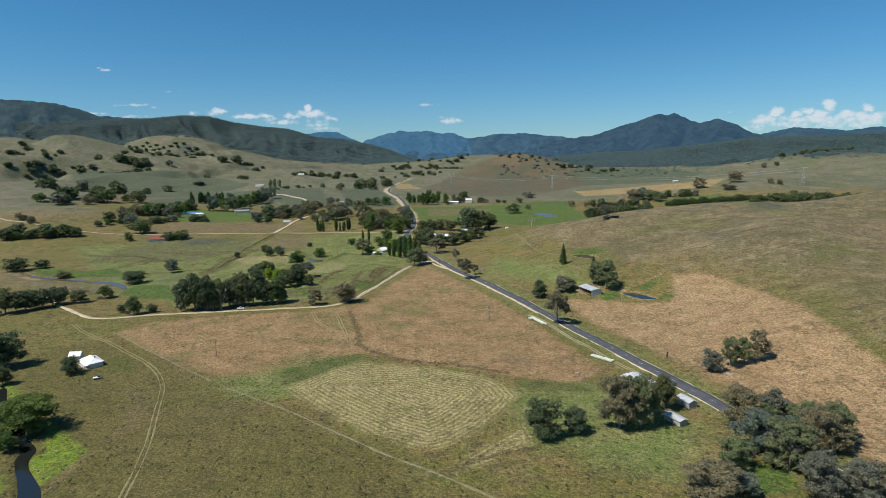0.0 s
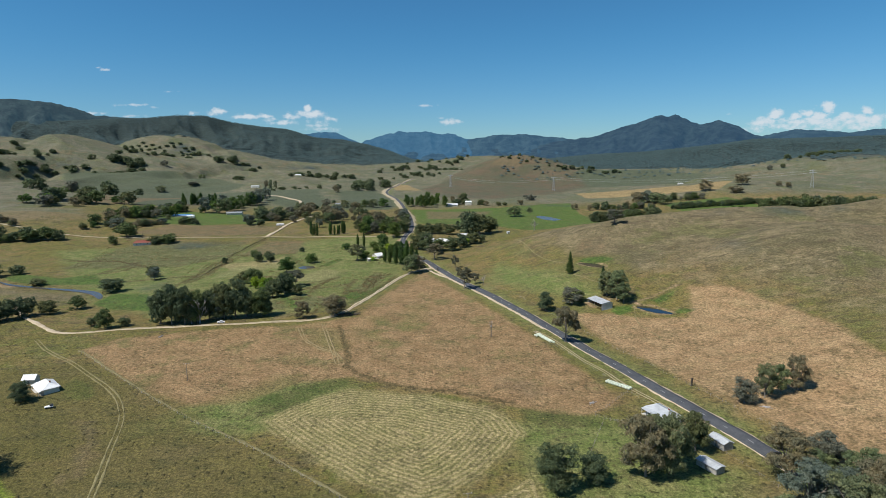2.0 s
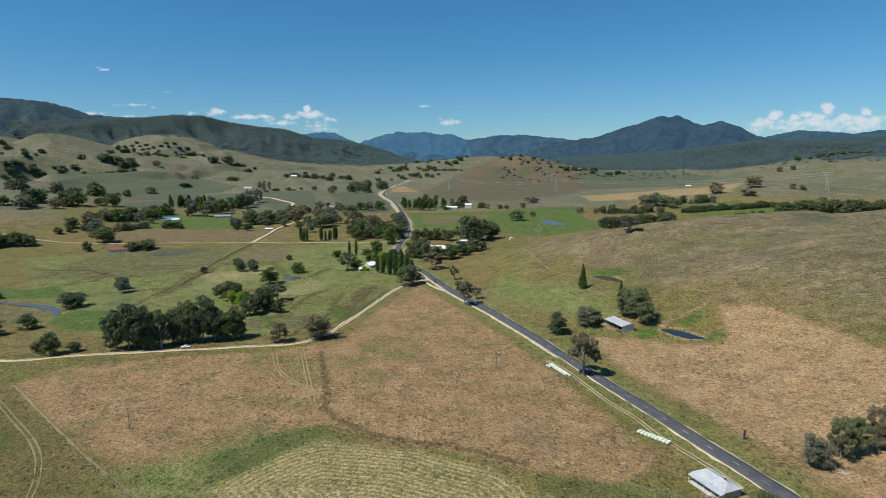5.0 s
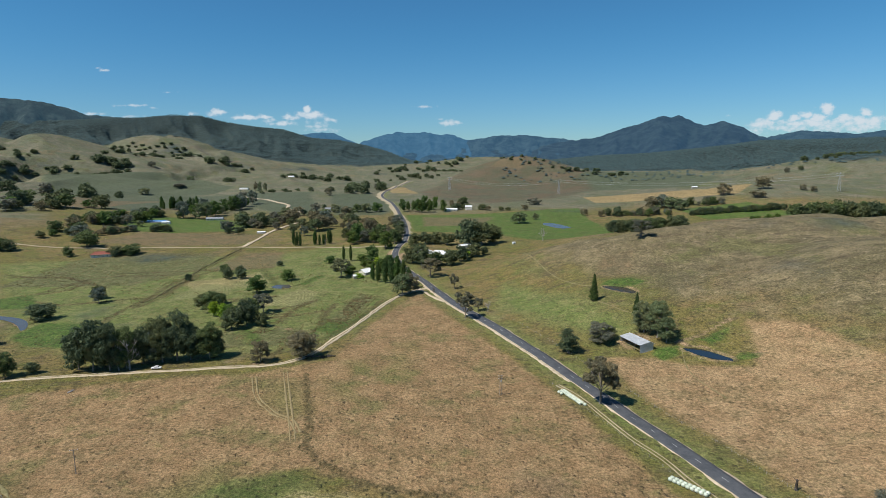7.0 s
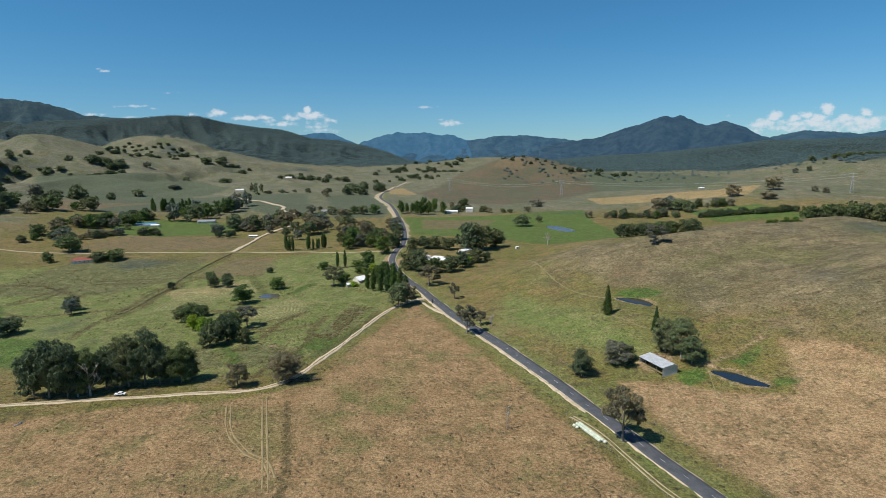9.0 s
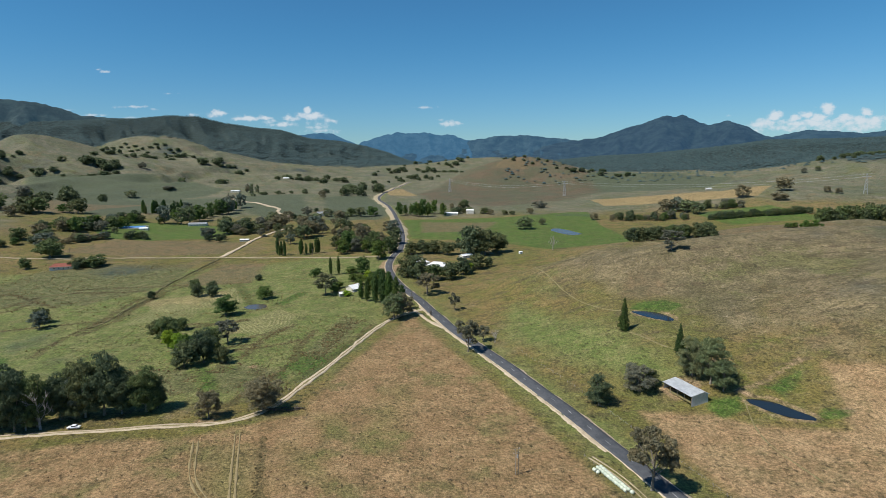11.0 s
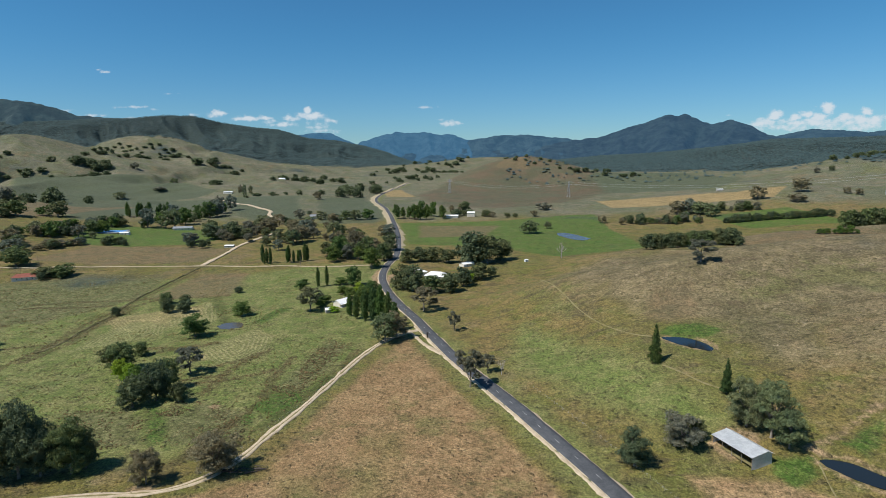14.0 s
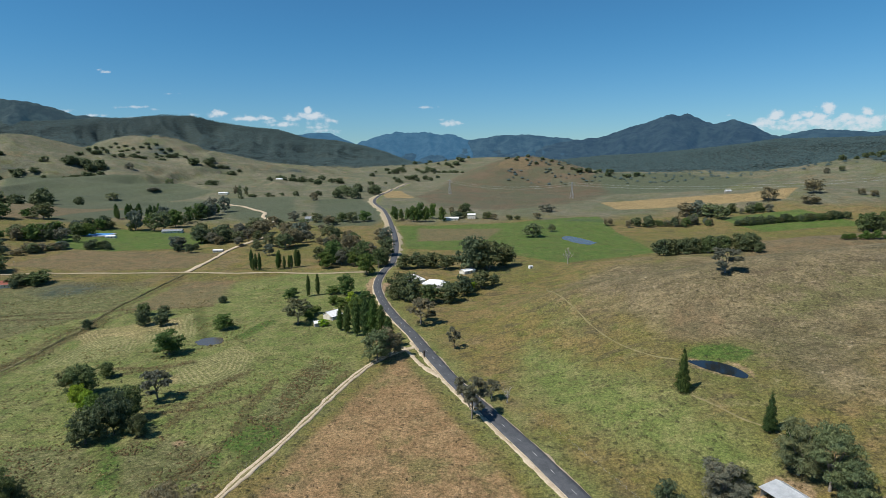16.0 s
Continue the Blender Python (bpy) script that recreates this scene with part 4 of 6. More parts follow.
ribbon("track_cross", [(-64, 773), (-80, 777), (-123, 776), (-162, 784), (-210, 785), (-249, 790), (-316, 787), (-377, 787), (-420, 781), (-504, 784), (-566, 795), (-608, 805), (-655, 820), (-792, 921)], 2.4, 0.3, LANE, "pale unsealed cross road through the flats", "track", ragged=0.3)
ribbon("track_village", [(-249, 791), (-248, 837), (-251, 909), (-246, 952), (-238, 1012)], 4.6, 0.3, GRAVEL, "pale unsealed lane to the hamlet", "track", ragged=0.3)
ribbon("track_winding", [(-500, 1484), (-437, 1397), (-378, 1326), (-328, 1263), (-311, 1204), (-273, 1151)], 6.0, 0.4, GRAVEL, "pale winding farm track", "track", ragged=0.3)
ribbon("track_hill", [(101, 508), (92, 518), (80.5, 544), (73, 573), (65, 629), (72, 690)], 0.5, 0.06, DIRT, "narrow worn stock path over the hill", "track", ragged=0.7)
for side in (-0.9, 0.9):
    ribbon("wheel_track", [(-70, 40), (-92, 120), (-105, 165), (-109, 180), (-116, 202), (-126, 227), (-136, 252), (-144, 266), (-153, 278), (-165, 290), (-181, 304), (-202, 322), (-231, 344), (-252, 364)], 0.7, 0.05, DIRT, "worn wheel track through the grass", "track", shift=side, ragged=0.6)
    ribbon("wheel_track", [(-98, 386), (-88, 361), (-76, 345), (-66, 337), (-60, 326)], 0.6, 0.05, STRAW_TRACK, "faint wheel track across the dry paddock", "track", shift=side, ragged=0.8)
    ribbon("wheel_track", [(-84, 392), (-74, 361), (-66, 337), (-60, 318)], 0.6, 0.05, STRAW_TRACK, "faint wheel track across the dry paddock", "track", shift=side, ragged=0.8)
ribbon("wheel_track", [(-211, 343), (-126, 269), (-73, 230), (-32, 197), (-1, 174), (28, 151), (60, 128)], 0.9, 0.0, DIRT, "worn stock track along the fence line", "track", ragged=0.9)
ribbon("track_hill", [(94, 476), (99, 468), (104, 459), (110, 452), (114, 444)], 0.5, 0.05, DIRT, "narrow worn stock path over the hill", "track", ragged=0.9)
ribbon("track_hill", [(120, 406), (116, 390), (115, 375), (119, 353)], 0.45, 0.04, DIRT, "narrow worn stock path from the dam", "track", ragged=0.9)

# broken centre line
dash = bpy.data.meshes.new("dash")
dash.from_pydata([(-0.06, -1.5, 0), (0.06, -1.5, 0), (0.06, 1.5, 0), (-0.06, 1.5, 0), (-0.06, -1.5, -0.02), (0.06, -1.5, -0.02), (0.06, 1.5, -0.02), (-0.06, 1.5, -0.02)], [],
                 [(0, 1, 2, 3), (0, 4, 5, 1), (1, 5, 6, 2), (2, 6, 7, 3), (3, 7, 4, 0)])
dash.materials.append(LINE)
gone = 0.0
for a, b in zip(centre, centre[1:]):
    gone += (b - a).length
    if gone > 10.2 and a.y < 900:
        gone = 0.0
        s = (b - a).normalized()
        p = spot(a.x, a.y, 0.265 + 0.5 * min(1, max(0, (math.hypot(a.x, a.y) - 300) / 600)))
        q = spot(a.x + s.x, a.y + s.y).z - spot(a.x - s.x, a.y - s.y).z
        ob = new("dash", dash)
        ob.parent = road
        ob.matrix_basis = Matrix.Translation(p) @ Euler((math.atan2(q, 2), 0, -math.atan2(s.x, s.y))).to_matrix().to_4x4()


def backdrop(name, crest, front, line, seed):
    """A blue range at the edge of sight."""
    turn = np.radians(np.arange(line[0][0], line[-1][0] + 0.01, 0.12))
    ring = np.concatenate([np.linspace(crest - front, crest, 46), [crest + 60, crest + 130]])
    x = MID[0] + np.outer(ring, np.sin(turn))
    y = MID[1] + np.outer(ring, np.cos(turn))
    share, top, _ = range_height(x, y, crest, front, line, seed)
    z = 40 + (top - 40) * share + 6 * fbm(x / 45, y / 45, 3, seed + 2) * (share > 0.02)
    nr, na = x.shape
    i, j = np.meshgrid(np.arange(nr - 1), np.arange(na - 1), indexing="ij")
    quads = np.stack([i * na + j, i * na + j + 1, (i + 1) * na + j + 1, (i + 1) * na + j], -1).reshape(-1, 4)
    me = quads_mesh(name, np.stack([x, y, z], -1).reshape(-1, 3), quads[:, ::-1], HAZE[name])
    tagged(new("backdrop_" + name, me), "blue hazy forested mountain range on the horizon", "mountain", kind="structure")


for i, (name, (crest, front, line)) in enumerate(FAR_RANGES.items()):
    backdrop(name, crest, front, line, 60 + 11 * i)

# ---- trees ----
def part(name, data, parent, label=""):
    ob = new(name, data)
    ob.parent = parent
    return tagged(ob, label)


def leaf_cards(centres, outward, size, rng, corners=4):
    """Small sprays of leaves, three- or four-sided, that face outward, loosely."""
    n = len(centres)
    up = outward + rng.normal(0, 0.38, (n, 3))
    up /= np.linalg.norm(up, axis=1)[:, None]
    side = np.cross(up, rng.normal(0, 1, (n, 3)))
    side /= np.linalg.norm(side, axis=1)[:, None] + 1e-9
    other = np.cross(up, side)
    s = size * rng.uniform(0.6, 1.35, (n, 1))
    a, b = side * s, other * s * rng.uniform(0.5, 0.9, (n, 1))
    bend = up * s * 0.25
    if corners == 3:
        co = np.stack([centres - a - bend, centres - b + a * 0.5, centres + a * 0.6 + b - bend], 1).reshape(-1, 3)
    else:
        co = np.stack([centres - a - bend, centres - b * 0.9, centres + a - bend, centres + b], 1).reshape(-1, 3)
    return co, np.arange(corners * n).reshape(n, corners)


def tube(path, radii, sides=6):
    co, faces = [], []
    for i, (q, r) in enumerate(zip(path, radii)):
        for k in range(sides):
            a = 2 * math.pi * k / sides
            co.append((q[0] + r * math.cos(a), q[1] + r * math.sin(a), q[2]))
    for i in range(len(path) - 1):
        for k in range(sides):
            m = (k + 1) % sides
            faces.append([i * sides + k, i * sides + m, (i + 1) * sides + m, (i + 1) * sides + k])
    return co, faces


def clumps_of(kind, rng):
    """Body and leaf clumps of a tree one metre high and one wide: each a centre and three radii."""
    out = []
    if kind in ("poplar", "cypress"):
        for i in range(26):
            f = i / 25
            wide = (0.46 * (1 - f) ** 0.75 + 0.05) if kind == "cypress" else 0.40 * math.sin(math.pi * (0.14 + 0.82 * f)) ** 0.6 + 0.04
            a = 2.4 * i + rng.uniform(-0.4, 0.4)
            off = wide * rng.uniform(0.25, 0.5)
            out.append(((math.cos(a) * off, math.sin(a) * off, 0.07 + 0.89 * f), (wide * 0.62, wide * 0.62, 0.07)))
        return [((0, 0, 0.5), (0.16, 0.16, 0.42))], out
    # a few limbs, each with a mass of leaf clumps of its own and hollows between
    low, limbs, girth, tufts = {"gum": (0.03, 12, 0.180, 8), "open": (0.26, 9, 0.155, 8), "dark": (-0.04, 13, 0.200, 8), "green": (-0.02, 11, 0.200, 8), "lime": (0.0, 8, 0.21, 8)}[kind]
    body = []
    for i in range(limbs):
        f = (i + 0.5) / limbs
        z = low + (1 - low) * (0.15 + 0.70 * f) + rng.uniform(-0.05, 0.05)
        full = math.sin(math.pi * (0.27 + 0.55 * f)) ** 0.6
        a = 2.399963 * i + rng.uniform(-0.5, 0.5)
        big = girth * rng.uniform(0.75, 1.3)
        reach = (0.5 - big * 0.9) * full * rng.uniform(0.72, 1.18) * (0.35 if i == limbs - 1 else 1)
        mid = np.array((math.cos(a) * reach, math.sin(a) * reach, min(z, 1 - big * 0.75)))
        flat = rng.uniform(0.62, 0.85)
        body.append((tuple(mid), (big * 0.6, big * 0.6, big * flat * 0.52)))
        for k in range(tufts):
            h = 1 - 1.45 * (k + 0.5) / tufts
            b = 2.399963 * k + a + rng.uniform(-0.4, 0.4)
            w = math.sqrt(max(0, 1 - h * h))
            c = mid + np.array((math.cos(b) * w, math.sin(b) * w, h * flat)) * big * rng.uniform(0.65, 1.0)
            r = big * rng.uniform(0.36, 0.60)
            out.append((tuple(c), (r, r * rng.uniform(0.85, 1.15), r * rng.uniform(0.6, 0.85))))
    if kind in ("dark", "green", "lime"):
        body.append(((0, 0, 0.45), (0.22, 0.22, 0.30)))
    return body, out


ROUND = [(0, 0, 1), (0.89, 0, 0.45), (0.28, 0.85, 0.45), (-0.72, 0.53, 0.45), (-0.72, -0.53, 0.45), (0.28, -0.85, 0.45),
         (0.72, 0.53, -0.45), (-0.28, 0.85, -0.45), (-0.89, 0, -0.45), (-0.28, -0.85, -0.45), (0.72, -0.53, -0.45), (0, 0, -1)]
ROUND_FACES = [(0, 1, 2), (0, 2, 3), (0, 3, 4), (0, 4, 5), (0, 5, 1), (1, 6, 2), (2, 7, 3), (3, 8, 4), (4, 9, 5), (5, 10, 1),
               (6, 7, 2), (7, 8, 3), (8, 9, 4), (9, 10, 5), (10, 6, 1), (11, 7, 6), (11, 8, 7), (11, 9, 8), (11, 10, 9), (11, 6, 10)]


def crown_arrays(kind, seed, leaves, size):
    rng = np.random.default_rng(seed)
    body, clumps = clumps_of(kind, rng)
    weight = np.array([c[1][0] * c[1][0] for c in clumps])
    count = np.maximum(2, (leaves * weight / weight.sum()).astype(int))
    co, quads, base = [], [], 0
    for (c, r), n in zip(clumps, count):
        d = rng.normal(0, 1, (n, 3))
        d /= np.linalg.norm(d, axis=1)[:, None]
        d[:, 2] = np.where(d[:, 2] < -0.4, -d[:, 2], d[:, 2])
        where = np.array(c) + d * np.array(r) * rng.uniform(0.6, 1.18, (n, 1))
        v, f = leaf_cards(where, d, size, rng, 3)
        co.append(v), quads.append(f + base)
        base += len(v)
    # the shaded inside of the crown
    for c, r in body:
        core = np.array(ROUND) * np.array(r) * rng.uniform(0.85, 1.1, (12, 1)) + np.array(c)
        co.append(core), quads.append(np.array(ROUND_FACES) + base)
        base += 12
    return np.concatenate(co), np.concatenate(quads), clumps


def crown_mesh(kind, seed, leaves, size):
    co, quads, clumps = crown_arrays(kind, seed, leaves, size)
    me = bpy.data.meshes.new("crown")
    me.from_pydata(co.tolist(), [], quads.tolist())
    me.materials.append(LEAVES[kind])
    return me, clumps


def trunk_mesh(kind, clumps, seed):
    rng = np.random.default_rng(seed + 50)
    top = 0.62 if kind in ("gum", "open", "dark", "green", "lime") else 0.9
    lean = rng.uniform(-0.05, 0.05, 2)
    path = [(lean[0] * f, lean[1] * f, f * top - 0.03) for f in (0, 0.12, 0.35, 0.65, 1)]
    co, faces = tube(path, [0.042, 0.030, 0.024, 0.017, 0.008])
    if top < 0.7:
        for c, r in clumps[3::8 if kind in ("gum", "open") else 12]:
            start = rng.uniform(0.18, 0.42)
            mid = (c[0] * 0.45, c[1] * 0.45, start + (c[2] - start) * 0.45)
            v, f = tube([(lean[0] * start, lean[1] * start, start), mid, c], [0.017, 0.011, 0.004], 5)
            faces += [[k + len(co) for k in q] for q in f]
            co += v
    me = mesh_of("trunk", co, faces, BARK, True)
    return me


TREE_LABEL = {"gum": ("grey-green gum tree with an open crown", "gum tree"), "open": ("spreading grey gum tree with a bare trunk", "gum tree"), "dark": ("dense dark green tree standing in pasture", "tree"),
              "green": ("leafy mid-green broad tree in grass", "tree"), "lime": ("small bright lime-green garden tree", "tree"),
              "poplar": ("tall narrow green poplar tree", "poplar"), "cypress": ("dark conical cypress tree on the slope", "cypress")}
TREE_NAME = {"gum": "gum_tree", "open": "gum_tree", "dark": "shade_tree", "green": "broadleaf_tree", "lime": "garden_tree", "poplar": "poplar_tree", "cypress": "cypress_tree"}
GRADES = {"close": (10500, 0.0180, 5), "near": (4000, 0.0285, 5), "mid": (1750, 0.042, 5), "far": (640, 0.066, 5)}
models = {}


def tree_model(kind, grade, number):
    key = kind, grade, number
    if key not in models:
        leaves, size, _ = GRADES[grade]
        seed = 100 * list(LEAVES).index(kind) + 10 * list(GRADES).index(grade) + number
        if kind in ("poplar", "cypress"):
            size *= 1.25
        crown, clumps = crown_mesh(kind, seed, leaves, size)
        models[key] = crown, trunk_mesh(kind, clumps, seed)
    return models[key]


tree_count = [0]


def tree(kind, x, y, high, wide, group=""):
    away = math.hypot(x, max(0.0, y - 262))      # from the nearest stretch of the flight
    grade = "close" if away < 225 else "near" if away < 400 else "mid" if away < 800 else "far"
    number = tree_count[0] % GRADES[grade][2]
    tree_count[0] += 1
    crown, trunk = tree_model(kind, grade, number)
    top = new(TREE_NAME[kind])
    label, category = TREE_LABEL[kind]
    tagged(top, label, category, group)
    part("trunk", trunk, top)
    part("crown", crown, top)
    top.matrix_basis = Matrix.LocRotScale(spot(x, y, -0.1), Euler((0, 0, tree_count[0] * 2.399)), (wide, wide, high))
    return top


STANDS = [
    ("grove_gums", "gum", [(110.0, 210.8, 15.5, 16.4), (122.9, 212.8, 13.1, 13.2), (104.0, 188.4, 16.4, 15.7), (110.5, 179.3, 18.8, 16.0), (125.8, 189.2, 17.3, 15.7), (137.8, 197.3, 13.3, 15.3), (128.1, 201.4, 13.6, 14.6), (76.8, 161.4, 12.9, 18.8), (88.1, 165.5, 8.0, 10.5), (110.9, 162.0, 16.5, 14.5), (122.6, 160.6, 12.4, 15.2), (131.8, 162.9, 11.5, 12.0), (93, 181, 10.5, 12.5), (112, 198, 10, 12), (120, 195, 11, 12), (118, 207, 9, 11), (133, 190, 10, 12), (114, 172, 9.5, 10)]),
    ("farmyard_trees", "dark", [(33.3, 202.6, 15.7, 14.0), (45.8, 207.0, 10.1, 9.9), (86.5, 226.5, 15.0, 10.5)]),
    ("farmyard_gums", "gum", [(63.5, 210.0, 22.0, 15.8), (72.0, 211.5, 21.0, 14.0), (70.5, 218.5, 18.5, 14.5)]),
    ("field_clump", "gum", [(121.0, 261.6, 11.0, 10.2), (131.2, 265.3, 14.2, 8.4), (139.1, 267.5, 13.6, 8.0), (147.0, 268.8, 15.4, 9.0)]),
    ("road_gum", "open", [(64.1, 351.6, 21.2, 17.1)]),
    ("shed_trees", "gum", [(107.7, 429.0, 17.7, 14.2), (112.5, 421.3, 19.6, 16.0), (115.2, 414.8, 14.5, 11.2), (82.0, 421.9, 11.7, 14.3)]),
    ("shed_bush", "dark", [(62.3, 412.5, 13.3, 11.2), (88.5, 424.8, 7.4, 6.8)]),
    ("cypresses", "cypress", [(91.9, 479.8, 18.1, 6.7), (109.9, 449.5, 14.7, 5.4), (112.5, 442.1, 9.8, 4.5)]),
    ("road_gums2", "open", [(8.9, 482.8, 18.2, 14.2), (18.1, 501.5, 9.1, 7.9), (1.9, 570.7, 12.6, 8.2), (-19.3, 620.0, 17.3, 20.3), (-101.4, 630.0, 17.8, 17.9), (-133.1, 509.1, 14.3, 14.9)]),
    ("corner_gums", "gum", [(-38.8, 554.3, 17.5, 15.6), (-32.9, 561.3, 16.2, 14.7)]),
    ("poplar_row", "poplar", [(-69.8, 612.2, 14.8, 5.7), (-64.1, 606.0, 18.2, 6.3), (-57.4, 601.5, 21.6, 7.6), (-51.3, 597.8, 23.6, 8.2), (-45.6, 591.3, 25.3, 8.7), (-40.2, 585.7, 22.8, 7.9), (-35.3, 577.4, 18.3, 7.7), (-111.9, 701.2, 17.2, 4.4), (-104.9, 703.2, 17.3, 4.4)]),
    ("garden_trees", "green", [(-82.5, 703.0, 16.4, 13.3), (-126.5, 698.9, 7.2, 9.7), (-99.3, 648.6, 8.1, 11.0), (-65.2, 644.4, 13.6, 11.6), (-58.5, 651.7, 16.3, 13.4), (-93.4, 706.4, 6.4, 11.6)]),
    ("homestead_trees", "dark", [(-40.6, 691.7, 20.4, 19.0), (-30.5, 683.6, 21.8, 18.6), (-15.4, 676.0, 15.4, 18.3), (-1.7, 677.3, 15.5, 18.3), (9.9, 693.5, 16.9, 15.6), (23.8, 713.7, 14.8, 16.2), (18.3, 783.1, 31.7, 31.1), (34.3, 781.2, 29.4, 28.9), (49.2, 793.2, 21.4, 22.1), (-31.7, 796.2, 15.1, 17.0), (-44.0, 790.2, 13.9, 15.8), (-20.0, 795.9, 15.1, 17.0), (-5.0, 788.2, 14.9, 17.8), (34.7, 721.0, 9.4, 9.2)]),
    ("cottage_shrubs", "green", [(-96, 639.8, 6, 8), (-94.9, 655, 6, 8), (-79.3, 665, 9, 9), (-86.7, 677.2, 8, 9), (-64.2, 662.7, 11, 9), (-126.2, 711, 5, 7), (-55.6, 645.1, 10, 8)]),
    ("cottage_limes", "lime", [(-82.9, 622.8, 5, 7), (-73.8, 675.7, 10, 9)]),
    ("yellow_tree", "lime", [(14.6, 706.0, 10.0, 9.8)]),
    ("left_thicket", "dark", [(-172.9, 516.2, 14.6, 15.9), (-183.0, 523.4, 11.5, 10.9), (-140.2, 467.9, 14.7, 13.5), (-132.8, 474.4, 18.5, 14.8), (-134.3, 487.2, 15.3, 12.3), (-174.4, 538.9, 7.8, 8.0), (-121.6, 471.4, 10.1, 7.5)]),
    ("left_lime", "lime", [(-156.3, 494.3, 12.0, 8.8), (-166.1, 502.8, 10.7, 7.6)]),
    ("left_green", "green", [(-159.3, 573.1, 14.7, 17.3), (-148.1, 622.2, 10.7, 13.2), (-148.4, 487.6, 12.7, 10.4)]),
    ("left_bushes", "dark", [(-206.6, 634.4, 11.8, 10.6), (-193.3, 632.5, 9.8, 10.6), (-240.8, 627.6, 6.9, 6.7), (-175.2, 690.6, 5.8, 6.9)]),
    ("shelter_belt", "dark", [(-164.4, 406.6, 21.2, 15.0), (-154.8, 408.3, 24.5, 15.9), (-147.9, 410.3, 27.8, 17.4), (-141.1, 411.6, 20.4, 14.4), (-131.3, 412.9, 20.0, 14.0), (-128.4, 416.4, 14.5, 8.9)]),
    ("shelter_grey", "gum", [(-159.1, 407.6, 17.6, 10.7), (-101.3, 405.6, 13.1, 10.2), (-80.9, 413.0, 15.0, 18.4), (-274.2, 546.8, 12.3, 12.7)]),
    ("shelter_west", "dark", [(-193.2, 397.6, 23.9, 15.2), (-184.8, 396.0, 28.1, 16.3), (-176.0, 395.9, 25.7, 15.1), (-189.0, 411.1, 22.4, 15.3), (-169.3, 399.8, 22.3, 13.6)]),
    ("hill_gum", "open", [(153.1, 580.6, 14.7, 16.4)]),
    ("riverhouse_trees", "dark", [(-192.5, 272.0, 8.9, 9.6), (-233.4, 284.0, 19.1, 17.7), (-238.2, 279.8, 21.2, 17.5), (-217.3, 259.4, 9.7, 9.2)]),
    ("willows", "green", [(-168.9, 210.7, 15.8, 23.3), (-179.3, 215.4, 11.2, 13.7), (-164.8, 195.0, 7.7, 8.3)]),
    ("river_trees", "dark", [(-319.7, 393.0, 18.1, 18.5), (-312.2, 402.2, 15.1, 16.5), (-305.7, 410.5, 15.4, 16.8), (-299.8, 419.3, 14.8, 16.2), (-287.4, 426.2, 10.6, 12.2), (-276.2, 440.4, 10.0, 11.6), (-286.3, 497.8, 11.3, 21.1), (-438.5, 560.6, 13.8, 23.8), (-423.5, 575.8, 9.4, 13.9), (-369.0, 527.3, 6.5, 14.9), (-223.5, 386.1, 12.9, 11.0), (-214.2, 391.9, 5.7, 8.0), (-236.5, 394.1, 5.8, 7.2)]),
    ("plain_trees", "dark", [(-282.4, 560.7, 11.4, 11.3), (-435.6, 790.4, 20.6, 31.5), (-219.5, 659.4, 9.3, 10.5), (-204.2, 657.0, 8.0, 9.2), (-421.8, 734.1, 11.8, 11.7)]),
    ("red_house_trees", "dark", [(-373.5, 744.3, 10.5, 19.3), (-358.8, 748.1, 12.0, 22.4)]),
    ("copse_big", "gum", [(346.9, 1122.1, 21.9, 25.1), (363.1, 1121.2, 23.5, 25.1), (372.9, 1105.3, 21.4, 24.6), (380.7, 1086.6, 19.3, 20.9)]),
    ("far_field_trees", "gum", [(99.4, 970.1, 16.9, 23.7), (130.5, 1019.3, 10.5, 11.9), (215.6, 1059.1, 11.0, 14.0), (566.6, 1181.2, 23.1, 30.1), (490.3, 1168.3, 21.1, 26.3), (528.8, 1125.6, 13.4, 28.4), (638.6, 1149.3, 10.3, 13.7), (625.0, 1158.0, 10.4, 12.1), (844.9, 1542.8, 12.3, 14.7), (813.7, 1544.5, 12.3, 14.7), (159.9, 1242.0, 13.4, 32.5), (129.5, 1148.2, 10.5, 13.9)]),
    ("hillslope_trees_l", "gum", [(-804.8, 1620.2, 18.8, 29.5), (-774.1, 1749.3, 8.8, 38.0), (-850.0, 1990.8, 23.7, 27.1), (-1047.9, 2137.0, 22.0, 29.4), (-292.0, 1472.1, 19.0, 19.0), (-270.6, 1707.9, 22.7, 36.8), (-207.8, 1715.3, 19.9, 19.9), (-499.9, 1615.4, 29.3, 10.6), (-527.0, 1662.9, 24.8, 11.0), (-498.5, 1652.8, 24.6, 10.9), (-1214.0, 1980.2, 16.8, 26.9)]),
]
